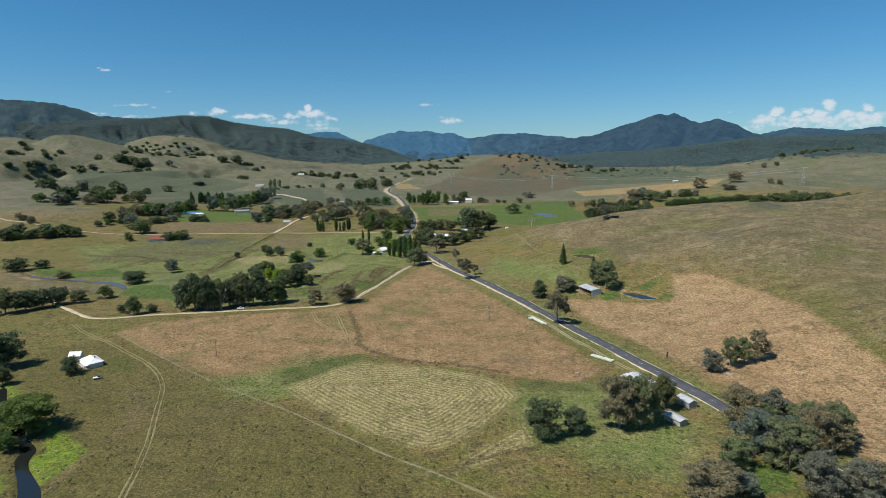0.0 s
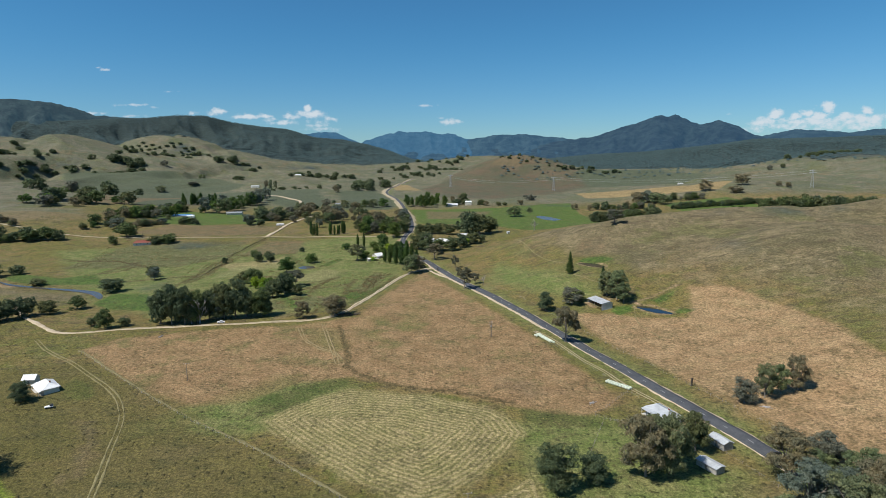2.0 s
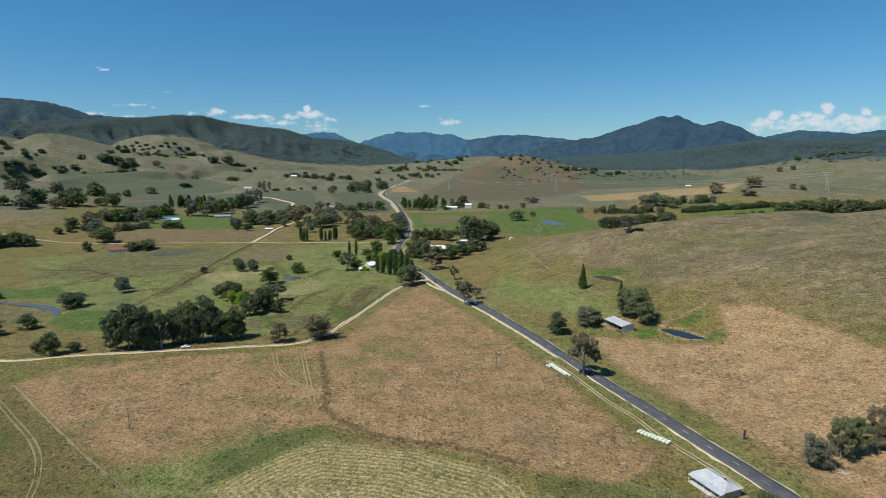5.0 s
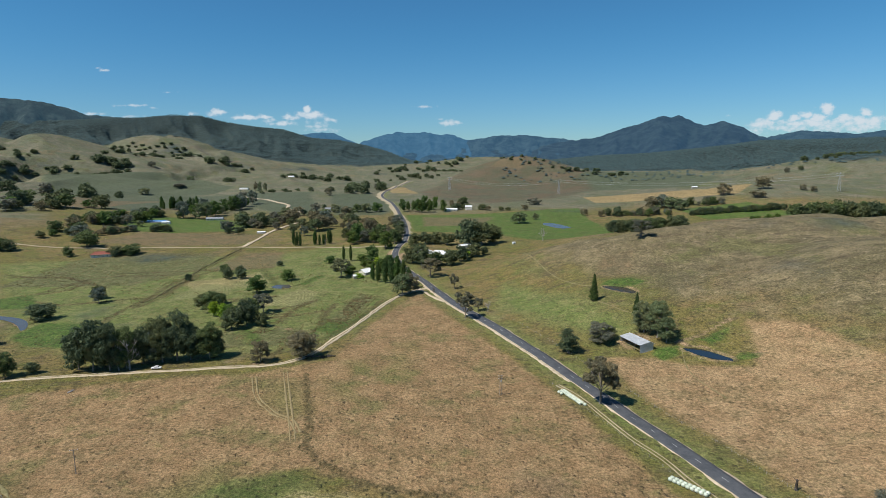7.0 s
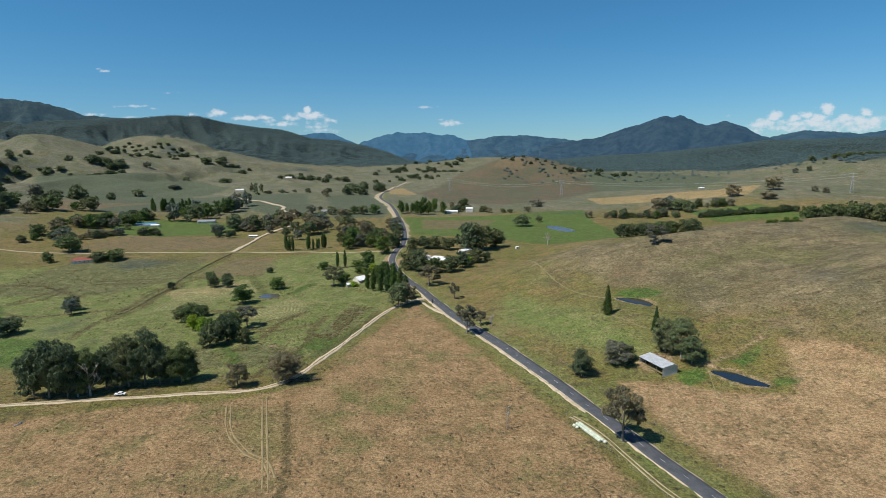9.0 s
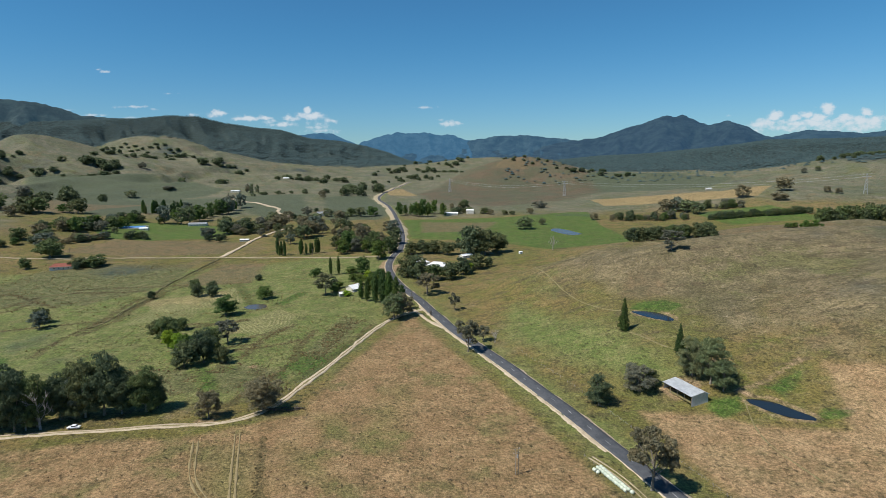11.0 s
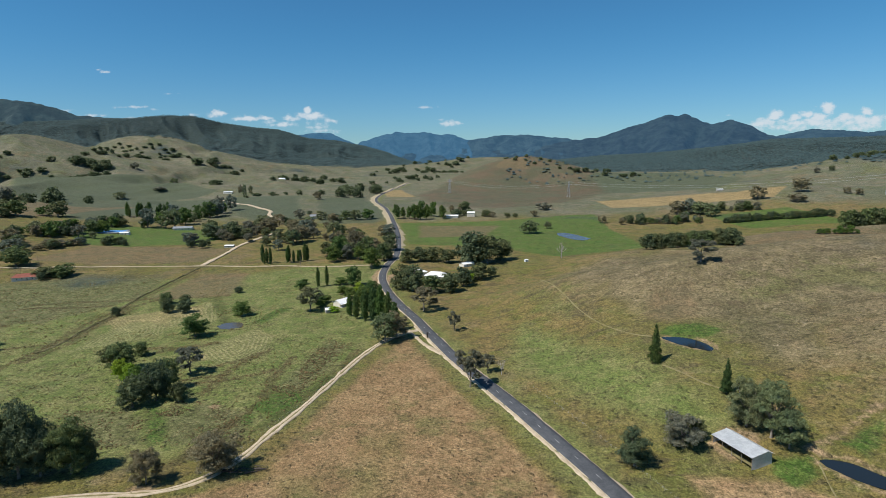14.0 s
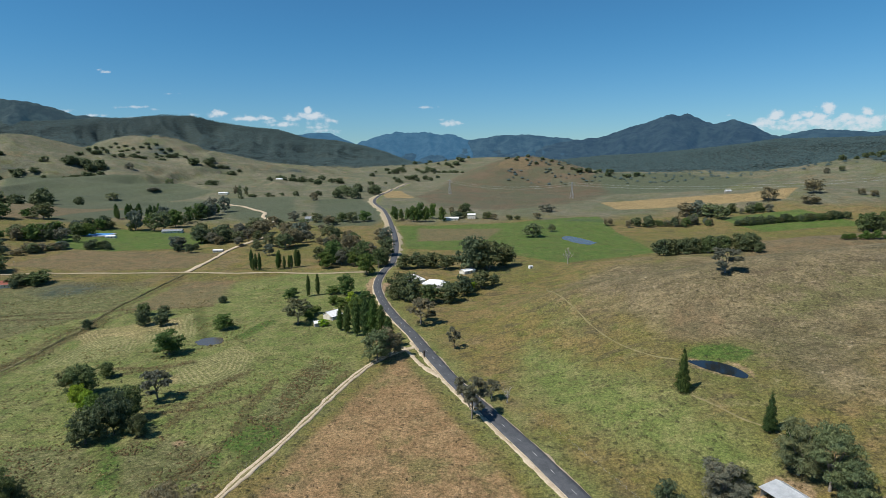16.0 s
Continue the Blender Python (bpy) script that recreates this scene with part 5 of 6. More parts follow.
BELTS = [   # name, kind, from, to, how many, height, width, depth
    ("windbreak", "dark", (241, 1045), (356, 1049), 30, 13.8, 12.3, 11),
    ("windbreak2", "dark", (352, 1146), (457, 1097), 24, 13.4, 13.4, 16),
    ("windbreak3", "dark", (379, 1034), (526, 1039), 44, 9.8, 9.0, 3),
    ("orchard2", "green", (316, 731), (356, 738), 8, 6.0, 5.5, 1),
    ("poplar_field", "green", (-84, 1146), (-18, 1162), 11, 24.6, 12.3, 30),
    ("poplar_town", "poplar", (-193, 799), (-179, 797), 5, 16.1, 4.8, 4),
    ("poplar_town2", "poplar", (-167, 801), (-146, 804), 7, 15.1, 4.9, 6),
    ("poplar_far", "poplar", (-531, 1162), (-480, 1212), 14, 20.2, 8.2, 12),
    ("pines", "dark", (-432, 1074), (-405, 1250), 22, 26.7, 21.4, 53),
    ("town_a", "gum", (-316, 960), (-250, 1026), 26, 20.3, 21.8, 66),
    ("town_b", "gum", (-204, 905), (-173, 990), 16, 19.1, 19.1, 53),
    ("town_c", "dark", (-122, 810), (-64, 822), 16, 22.1, 18.8, 31),
    ("town_d", "gum", (-161, 941), (-76, 904), 18, 17.0, 17.0, 61),
    ("town_e", "dark", (-252, 1142), (-141, 1104), 14, 15.3, 18.7, 62),
    ("farm_trees", "dark", (-9, 1193), (104, 1154), 9, 10.7, 16.1, 21),
    ("farm_trees2", "dark", (0, 1227), (32, 1238), 4, 20.9, 19.0, 21),
    ("left_wood", "dark", (-527, 921), (-484, 987), 22, 18.0, 19.4, 36),
    ("left_wood2", "dark", (-507, 999), (-492, 1101), 12, 17.3, 18.8, 41),
    ("creek_left", "gum", (-470, 870), (-450, 914), 9, 8.9, 16.4, 8),
    ("pool_trees", "dark", (-426, 912), (-391, 914), 5, 10.4, 11.7, 6),
    ("blue_trees", "dark", (-314, 898), (-291, 910), 5, 14.1, 12.8, 12),
    ("red_farm", "dark", (-383, 737), (-350, 743), 7, 8.7, 8.7, 7),
    ("mid_trees", "gum", (-625, 2193), (-371, 2153), 20, 18.7, 29.9, 108),
    ("mid_trees2", "dark", (-260, 1584), (-200, 1715), 10, 21.7, 27.1, 127),
    ("mid_trees3", "gum", (-198, 2088), (-79, 2223), 14, 16.6, 22.1, 131),
    ("slope_row", "dark", (-1104, 1887), (-1020, 1935), 10, 16.2, 25.9, 25),
    ("slope_row2", "dark", (-1150, 1984), (-1075, 2073), 10, 24.2, 34.6, 35),
    ("slope_row3", "dark", (-978, 2388), (-912, 2430), 6, 25.2, 37.7, 48),
    ("slope_row4", "dark", (-775, 2035), (-733, 2060), 5, 17.5, 28.0, 55),
    ("knoll_trees", "dark", (-1218, 2178), (-1143, 2754), 30, 15.0, 25.8, 62),
    ("slope_row5", "dark", (-908, 2419), (-788, 2439), 8, 16.9, 29.6, 45),
    ("lane_trees", "gum", (-472, 1558), (-406, 1637), 10, 7.9, 15.7, 44),
    ("hill_left_trees2", "dark", (-1329, 1686), (-1255, 1849), 9, 17.3, 27.8, 50),
    ("left_grove", "dark", (-822, 1298), (-877, 1496), 16, 27.0, 27.0, 106),
    ("left_copse", "dark", (-735, 1050), (-642, 1078), 14, 23.2, 31.6, 67),
    ("left_copse2", "dark", (-525, 863), (-488, 865), 8, 15.5, 20.6, 29),
    ("left_hedge", "dark", (-582, 723), (-504, 761), 14, 14.9, 17.8, 10),
    ("left_gums", "gum", (-626, 813), (-590, 808), 5, 9.7, 11.3, 8),
    ("valley_far2", "dark", (-257, 2633), (-5, 3235), 30, 18.1, 31.1, 280),
    ("ridge_foot", "gum", (307, 1948), (541, 1871), 14, 12.7, 22.3, 24),
    ("windbreak4", "dark", (172, 742), (250, 728), 30, 12.5, 12.1, 7),
    ("windbreak5", "dark", (498, 965), (670, 965), 34, 22.0, 19.4, 9),
    ("orchard", "green", (292, 690), (350, 690), 8, 4.6, 4.0, 1),
    ("hill_right", "dark", (930, 1640), (1250, 1800), 30, 14, 18, 40),
    ("knoll_top", "dark", (150, 2040), (300, 2000), 10, 9, 14, 25),
    ("valley_far", "dark", (-120, 2500), (500, 2900), 34, 12, 20, 120),
    ("hill_left_trees", "dark", (-1500, 1950), (-1150, 1850), 24, 16, 24, 90),
]
for group, kind, spots in STANDS:
    for x, y, high, wide in spots:
        tree(kind, x, y, high, wide, group.replace("_", " ") if len(spots) > 1 else "")
chance = random.Random(11)
distant = []
for group, kind, a, b, n, high, wide, deep in BELTS:
    mixed = {"dark": ("dark", "dark", "green", "gum", "gum"), "gum": ("gum", "gum", "gum", "open", "dark")}.get(kind, (kind,)) if deep > 10 else (kind,)
    for k in range(n):
        f = (k + chance.uniform(0.2, 0.8)) / n
        x = a[0] + (b[0] - a[0]) * f + chance.gauss(0, deep * 0.25)
        y = a[1] + (b[1] - a[1]) * f + chance.gauss(0, deep * 0.6)
        s = chance.uniform(0.7, 1.25) if len(mixed) == 1 else chance.uniform(0.5, 1.15)
        if y < 1330:
            tree(chance.choice(mixed), x, y, high * s, wide * s, group.replace("_", " "))
        else:
            distant.append((kind, x, y, high * s, wide * s))

# trees along the pale spine below the range
for x, y in [(-1252, 2261), (-1552, 2788), (-1509, 2765), (-1495, 2801), (-1451, 2785), (-1432, 2806), (-1376, 2721), (-1369, 2752), (-1319, 2694), (-1152, 2362), (-1359, 2849), (-1330, 2810), (-1322, 2855), (-1286, 2826), (-1260, 2806), (-1252, 2713), (-1251, 2830), (-1215, 2815), (-1107, 2667), (-1366, 2812), (-1406, 2725), (-1486, 2827), (-1227, 2322)]:
    distant.append(("dark", x, y, chance.uniform(9, 17), chance.uniform(14, 26)))
# trees past counting, far up the valley
co, quads, base = [], [], 0
for i, (kind, x, y, high, wide) in enumerate(distant):
    v, q, _ = crown_arrays(kind, 700 + i % 7, 190, 0.115)
    v = v * np.array((wide, wide, high)) + np.array(spot(x, y, -0.5))
    co.append(v), quads.append(q + base)
    base += len(v)
me = bpy.data.meshes.new("far_trees")
me.from_pydata(np.concatenate(co).tolist(), [], np.concatenate(quads).tolist())
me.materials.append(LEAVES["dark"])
tagged(new("far_trees", me), "scattered dark trees far up the valley", "trees", kind="stuff")


def bush_cover():
    """Crowns of the forest on the wooded ridge and the range."""
    rng = np.random.default_rng(5)
    co, faces, base = [], [], 0
    unit = np.array([(1, 0.1, 0), (0.2, 1, 0.05), (-0.9, 0.5, -0.05), (-0.7, -0.8, 0), (0.5, -0.9, 0.05), (0.1, 0, 1)])
    tri = np.array([(0, 1, 5), (1, 2, 5), (2, 3, 5), (3, 4, 5), (4, 0, 5)])
    for low, high, near, far, n in ((5, 46, 1700, 3720, 40000), (-46, -2, 3150, 4680, 48000)):
        a = np.radians(rng.uniform(low, high, n))
        r = np.sqrt(rng.uniform(near ** 2, far ** 2, n))
        x, y = MID[0] + r * np.sin(a), MID[1] + r * np.cos(a)
        z, forest = land(x, y)
        keep = forest > rng.uniform(-0.4, 1.2, n)
        x, y, z = x[keep], y[keep], z[keep]
        m = len(x)
        s = rng.uniform(3.4, 6.4, (m, 1, 1)) * (1 + rng.normal(0, 0.18, (m, 6, 1)))
        turn = rng.uniform(0, 6.28, m)
        v = unit[None] * s * np.array((1, 1, 0.62))
        v = np.stack([v[..., 0] * np.cos(turn)[:, None] - v[..., 1] * np.sin(turn)[:, None], v[..., 0] * np.sin(turn)[:, None] + v[..., 1] * np.cos(turn)[:, None], v[..., 2]], -1)
        v = v + np.stack([x, y, z + 1.5], -1)[:, None, :]
        co.append(v.reshape(-1, 3))
        faces.append((tri[None] + (np.arange(m) * 6)[:, None, None] + base).reshape(-1, 3))
        base += m * 6
    me = quads_mesh("bush_forest", np.concatenate(co), np.concatenate(faces), HAZED_BUSH, True)
    tagged(new("bush_forest", me), "dense eucalypt forest covering the ranges, haze put into its blue-grey colour", "forest", kind="stuff")


bush_cover()
# ---- buildings and farm things ----
IRON = plain("pale_roof_iron", (0.42, 0.44, 0.455), (0.56, 0.58, 0.59), 0.5, 0.45, 0.0, 0.25)
WHITE_IRON = plain("white_roof_iron", (0.72, 0.72, 0.71), (0.84, 0.84, 0.83), 0.6, 0.5)
GREY_IRON = plain("grey_roof_iron", (0.20, 0.215, 0.23), (0.30, 0.31, 0.32), 0.5, 0.6)
RED_IRON = plain("red_roof_iron", (0.20, 0.062, 0.042), (0.29, 0.10, 0.068), 0.5, 0.6)
BOARD = plain("weathered_boards", (0.30, 0.28, 0.25), (0.45, 0.42, 0.38), 1.0, 0.85, 0.01)
CREAM = plain("cream_wall", (0.60, 0.56, 0.47), (0.72, 0.68, 0.58), 0.8, 0.8)
DARK = plain("dark_opening", (0.03, 0.03, 0.03), (0.05, 0.05, 0.05), 1.0, 0.6)
WOOD = plain("grey_timber", (0.17, 0.14, 0.11), (0.30, 0.26, 0.21), 2.0, 0.9, 0.01)
WRAP = plain("bale_wrap", (0.48, 0.54, 0.42), (0.64, 0.68, 0.56), 0.8, 0.4, 0.02, own=0.2)
PORCELAIN = plain("insulator", (0.55, 0.56, 0.57), (0.7, 0.7, 0.7), 3.0, 0.3)
STEEL = plain("galvanised_steel", (0.34, 0.36, 0.38), (0.48, 0.50, 0.51), 2.0, 0.5, 0.0, 0.5)
PAINT = plain("white_car_paint", (0.74, 0.74, 0.73), (0.80, 0.80, 0.79), 2.0, 0.25)
GLASS = plain("dark_window_glass", (0.02, 0.025, 0.03), (0.03, 0.035, 0.04), 2.0, 0.08)
TYRE = plain("tyre_rubber", (0.02, 0.02, 0.02), (0.04, 0.04, 0.04), 4.0, 0.8)
BLUE = plain("blue_pool_cover", (0.06, 0.22, 0.52), (0.10, 0.30, 0.62), 0.2, 0.5)
DEAD = plain("dead_dark_wood", (0.035, 0.028, 0.022), (0.10, 0.085, 0.07), 1.0, 0.95, 0.04)
CONCRETE = plain("pale_concrete", (0.42, 0.40, 0.36), (0.58, 0.55, 0.50), 0.5, 0.9)


def box(bm, centre, size, turn=None):
    m = Matrix.Translation(centre) @ (turn or Matrix.Identity(4)) @ Matrix.Diagonal((*size, 1))
    return bmesh.ops.create_cube(bm, size=1, matrix=m)["verts"]


def rod(bm, a, b, r1, r2=None, sides=8):
    a, b = Vector(a), Vector(b)
    m = Matrix.Translation((a + b) / 2) @ (b - a).to_track_quat("Z", "Y").to_matrix().to_4x4()
    bmesh.ops.create_cone(bm, cap_ends=True, segments=sides, radius1=r1, radius2=r1 if r2 is None else r2, depth=(b - a).length, matrix=m)


def piece(name, bm, material, parent, label="", bevel=0.0):
    if bevel:
        bmesh.ops.bevel(bm, geom=bm.edges[:], offset=bevel, segments=1, affect="EDGES")
    me = bpy.data.meshes.new(name)
    bm.to_mesh(me)
    bm.free()
    me.materials.append(material)
    return part(name, me, parent, label)


def thing(name, x, y, turn, label, category, group="", lift=0.0):
    ob = tagged(new(name), label, category, group)
    ob.matrix_basis = Matrix.Translation(spot(x, y, lift)) @ Euler((0, 0, radians(turn))).to_matrix().to_4x4()
    return ob


def slab(points, thick):
    """A flat plate with the given upper outline."""
    bm = bmesh.new()
    top = [bm.verts.new(p) for p in points]
    low = [bm.verts.new((p[0], p[1], p[2] - thick)) for p in points]
    bm.faces.new(top)
    bm.faces.new(low[::-1])
    n = len(points)
    for i in range(n):
        bm.faces.new((top[i], low[i], low[(i + 1) % n], top[(i + 1) % n]))
    bmesh.ops.recalc_face_normals(bm, faces=bm.faces)
    return bm


def roof_ribs(bm, a, b, c, d, gap=1.0, high=0.05):
    """Raised seams of the roofing iron from the ridge a-b down to the eave d-c."""
    a, b, c, d = (Vector(v) for v in (a, b, c, d))
    n = max(2, int((b - a).length / gap))
    for i in range(n + 1):
        f = i / n
        rod(bm, a.lerp(b, f) + Vector((0, 0, high * 0.4)), d.lerp(c, f) + Vector((0, 0, high * 0.4)), high * 0.8, sides=4)


def gable_building(name, x, y, turn, long, wide, wall, rise, roof, walls, label, category, eave=0.45, windows=2, door=True, chimney=False, verandah=0.0, ridge_shift=0.0, open_front=False, group="", hip=0.0):
    """A building whose ridge runs along its own x; its front faces its own -y."""
    top = thing(name, x, y, turn, label, category, group)
    L, W, t = long / 2, wide / 2, 0.15
    deep = -1.2      # footing let into the slope
    r = ridge_shift * W
    sides = [("back", (0, W - t / 2, (wall + deep) / 2), (long, t, wall - deep))]
    if not open_front:
        sides.append(("front", (0, -W + t / 2, (wall + deep) / 2), (long, t, wall - deep)))
    for _, c, s in sides:
        bm = bmesh.new()
        box(bm, c, s)
        piece("wall", bm, walls, top)
    for e in (-1, 1):
        bm = bmesh.new()
        v = [(e * L, -W + t, deep), (e * L, W - t, deep), (e * L, W - t, wall)] + ([] if hip else [(e * L, r, wall + rise - 0.02)]) + [(e * L, -W + t, wall)]
        f = [bm.verts.new(p) for p in v]
        g = [bm.verts.new((p[0] - e * t, p[1], p[2])) for p in v]
        bm.faces.new(f), bm.faces.new(g[::-1])
        for i in range(len(v)):
            bm.faces.new((f[i], g[i], g[(i + 1) % len(v)], f[(i + 1) % len(v)]))
        bmesh.ops.recalc_face_normals(bm, faces=bm.faces)
        piece("wall", bm, walls, top)
    k = L + eave
    ridge = k - hip
    sag = rise / max(W, 0.1) * eave
    lo = wall - sag
    for e in (-1, 1):
        y0 = e * (W + eave)
        corners = [(-ridge, r, wall + rise), (ridge, r, wall + rise), (k, y0, lo), (-k, y0, lo)]
        sheet = piece("roof", slab(corners if e < 0 else corners[::-1], 0.08), roof, top)
        bm = bmesh.new()
        roof_ribs(bm, corners[0], corners[1], corners[2], corners[3])
        piece("seams", bm, roof, sheet)
        bm = bmesh.new()
        box(bm, (0, y0 + e * 0.06, lo - 0.04), (2 * k, 0.12, 0.11))
        piece("gutter", bm, IRON, top)
        if hip:
            tri = [(e * ridge, r, wall + rise), (e * k, -(W + eave), lo), (e * k, W + eave, lo)]
            piece("roof", slab(tri if e > 0 else tri[::-1], 0.08), roof, top)
    bm = bmesh.new()
    rod(bm, (-ridge, r, wall + rise + 0.03), (ridge, r, wall + rise + 0.03), 0.12, sides=6)
    piece("ridge_cap", bm, roof, top)
    if open_front:
        n = max(3, int(long / 3.5))
        for i in range(n + 1):
            bm = bmesh.new()
            rod(bm, (-L + 0.1 + i * (long - 0.2) / n, -W + 0.1, deep), (-L + 0.1 + i * (long - 0.2) / n, -W + 0.1, wall), 0.09)
            piece("post", bm, WOOD, top)
        bm = bmesh.new()
        box(bm, (0, 0, 0.06), (long - 0.4, wide - 0.4, 0.1))
        piece("floor", bm, DIRT, top)
    else:
        faces = [(-1, windows)] + [(1, windows)]
        for e, n in faces:
            for i in range(n):
                u = -L + (i + 1) * long / (n + 1)
                if door and e < 0 and i == n // 2:
                    bm = bmesh.new()
                    box(bm, (u, e * W, 1.0), (0.9, 0.1, 2.05), None)
                    d = piece("door", bm, WOOD, top, "grey timber door", 0.01)
                    bm = bmesh.new()
                    box(bm, (u + 0.33, e * (W + 0.07), 1.0), (0.05, 0.06, 0.12))
                    piece("door_handle", bm, STEEL, d)
                    continue
                bm = bmesh.new()
                for c, s in (((u, e * W, 2.02), (1.3, 0.12, 0.08)), ((u, e * W, 0.98), (1.4, 0.18, 0.08)), ((u - 0.61, e * W, 1.5), (0.08, 0.12, 1.0)), ((u + 0.61, e * W, 1.5), (0.08, 0.12, 1.0))):
                    box(bm, c, s)
                w = piece("window", bm, WHITE_IRON, top)
                bm = bmesh.new()
                box(bm, (u, e * (W + 0.01), 1.5), (1.14, 0.05, 0.96))
                piece("pane", bm, GLASS, w)
    if verandah:
        y0 = -W - verandah
        piece("verandah_roof", slab([(-k, -W - 0.05, lo - 0.03), (k, -W - 0.05, lo - 0.03), (k, y0, lo - 0.45), (-k, y0, lo - 0.45)][::-1], 0.06), roof, top)
        n = max(2, int(long / 3))
        for i in range(n + 1):
            bm = bmesh.new()
            box(bm, (-L + i * long / n, y0 + 0.15, (lo - 0.5 + deep) / 2), (0.1, 0.1, lo - 0.5 - deep))
            piece("verandah_post", bm, WHITE_IRON, top)
        bm = bmesh.new()
        box(bm, (0, -W - verandah / 2, -0.3), (long, verandah, 0.8))
        piece("verandah_floor", bm, CONCRETE, top)
    if chimney:
        bm = bmesh.new()
        box(bm, (L * 0.4, r + 0.5, wall + rise * 0.9), (0.7, 0.5, 1.6))
        c = piece("chimney", bm, RED_IRON, top, "red brick chimney", 0.02)
        bm = bmesh.new()
        box(bm, (L * 0.4, r + 0.5, wall + rise * 0.9 + 0.84), (0.85, 0.65, 0.1))
        piece("cap", bm, CONCRETE, c)
    return top


# the machinery shed by the dam, open towards the road
gable_building("hay_shed", 99.5, 415.5, -71, 17.0, 8.4, 3.4, 1.1, IRON, IRON, "open-fronted grey iron farm shed below gum trees", "shed", 0.35, ridge_shift=0.45, open_front=True)
gable_building("farmhouse", 84.5, 253, -68, 12.5, 6.5, 2.9, 1.3, IRON, BOARD, "low weatherboard farmhouse with a pale iron roof", "house", 0.5, 3, chimney=True, hip=2.6, verandah=2.2)
gable_building("farm_shed", 97, 229.8, -72, 7.5, 4.2, 2.6, 0.9, IRON, BOARD, "grey farm shed with a pale gabled iron roof", "shed", 0.25, 1)
gable_building("farm_shed", 86.6, 214.5, -63, 8.0, 4.0, 2.3, 0.5, IRON, BOARD, "low long farm shed with a pale iron roof", "shed", 0.25, 1)
gable_building("river_house", -190, 286.2, -42, 12.5, 6.2, 2.8, 1.7, WHITE_IRON, CREAM, "white-roofed cream farmhouse alone in pasture", "house", 0.5, 4, hip=3.4, verandah=2.2, chimney=True)
gable_building("river_house_wing", -204.5, 295.0, 10, 5.6, 4.6, 2.6, 1.7, WHITE_IRON, CREAM, "small white-roofed outbuilding beside the farmhouse", "outbuilding", 0.3, 1)
gable_building("cottage", -81, 643, 52, 10.0, 7.5, 2.9, 2.0, WHITE_IRON, CREAM, "white cottage with a verandah among garden trees", "cottage", 0.4, 3, verandah=2.0, chimney=True)
gable_building("garden_shed", -86, 625.5, 20, 6.8, 6.0, 2.4, 0.8, WHITE_IRON, BOARD, "small white-roofed shed behind the cottage", "shed", 0.25, 1)
gable_building("homestead", -30.5, 743, -64, 18, 9.5, 3.0, 2.0, WHITE_IRON, CREAM, "large homestead with a bright white iron roof", "house", 0.6, 4, hip=4.0, chimney=True)
gable_building("homestead_wing", -13.5, 727, -20, 17, 11, 3.0, 2.2, WHITE_IRON, CREAM, "long white-roofed wing of the homestead", "house", 0.6, 4, hip=4.0, verandah=2.0)
gable_building("garage", 14, 771, 40, 13, 7, 2.7, 1.2, WHITE_IRON, CREAM, "white-roofed garage behind homestead trees", "garage", 0.4, 2)
gable_building("red_roof_house", -386, 737, 20, 20, 11, 3.0, 2.4, RED_IRON, CREAM, "farmhouse with a rusty red iron roof", "house", 0.6, 4, hip=3.5)
gable_building("pool_house", -444, 1000, 5, 12, 6, 2.6, 1.2, WHITE_IRON, CREAM, "small white pool house on a lawn", "pool house", 0.4, 2)
gable_building("lawn_house", -392, 1060, 10, 26, 11, 3.0, 2.0, GREY_IRON, CREAM, "long grey-roofed house on a lawn below pines", "house", 0.6, 5)
gable_building("lane_shed", -260, 893, 0, 11, 5, 2.3, 0.8, WHITE_IRON, BOARD, "white-roofed shed beside the lane", "shed", 0.3, 1)
gable_building("hamlet_house", -223, 1158, 15, 14, 9, 4.5, 2.6, GREY_IRON, CREAM, "grey-roofed house between hamlet trees", "house", 0.5, 3)
gable_building("hamlet_house", -92, 891, 5, 14, 9, 2.9, 1.9, GREY_IRON, CREAM, "grey-roofed house between hamlet trees", "house", 0.5, 3)
gable_building("roadside_house", -98.1, 879.7, -10, 11, 8, 2.9, 1.9, WHITE_IRON, CREAM, "white house half hidden by roadside trees", "house", 0.5, 2)
gable_building("valley_farmhouse", -3, 1160, 0, 24, 9, 3.2, 1.6, WHITE_IRON, CREAM, "long pale farm building by the green fields", "farmhouse", 0.5, 4)
gable_building("valley_barn", 30, 1171, 0, 12, 9, 6.5, 1.8, WHITE_IRON, CREAM, "tall pale two-storey house by the green fields", "house", 0.4, 3)
gable_building("field_hut", 71.4, 778, 20, 3.2, 2.6, 2.1, 0.5, WHITE_IRON, WHITE_IRON, "small white hut on the hill's edge", "hut", 0.15, 1)
gable_building("stock_shelter", 508, 1341, 0, 11, 7, 3.0, 1.0, WHITE_IRON, BOARD, "white-roofed stock shelter in a tan field", "shed", 0.4, 1)
gable_building("hillside_house", -556, 2118, 0, 20, 10, 4, 2.5, WHITE_IRON, CREAM, "white house on the far slope among trees", "house", 0.5, 2)
gable_building("slope_barn", -563, 1676, 0, 22, 9, 3.5, 1.5, WHITE_IRON, CREAM, "long white barn on the far slope", "barn", 0.4, 2)

# swimming pool under a blue cover
pool = thing("pool", -470, 1012, 8, "bright blue covered pool on a green lawn", "pool")
bm = bmesh.new()
box(bm, (0, 0, 0.5), (40, 26, 1.4))
piece("paving", bm, CONCRETE, pool, "", 0.05)
bm = bmesh.new()
box(bm, (0, 0, 1.25), (37, 23, 0.3))
piece("cover", bm, BLUE, pool, "bright blue cover sheet", 0.05)

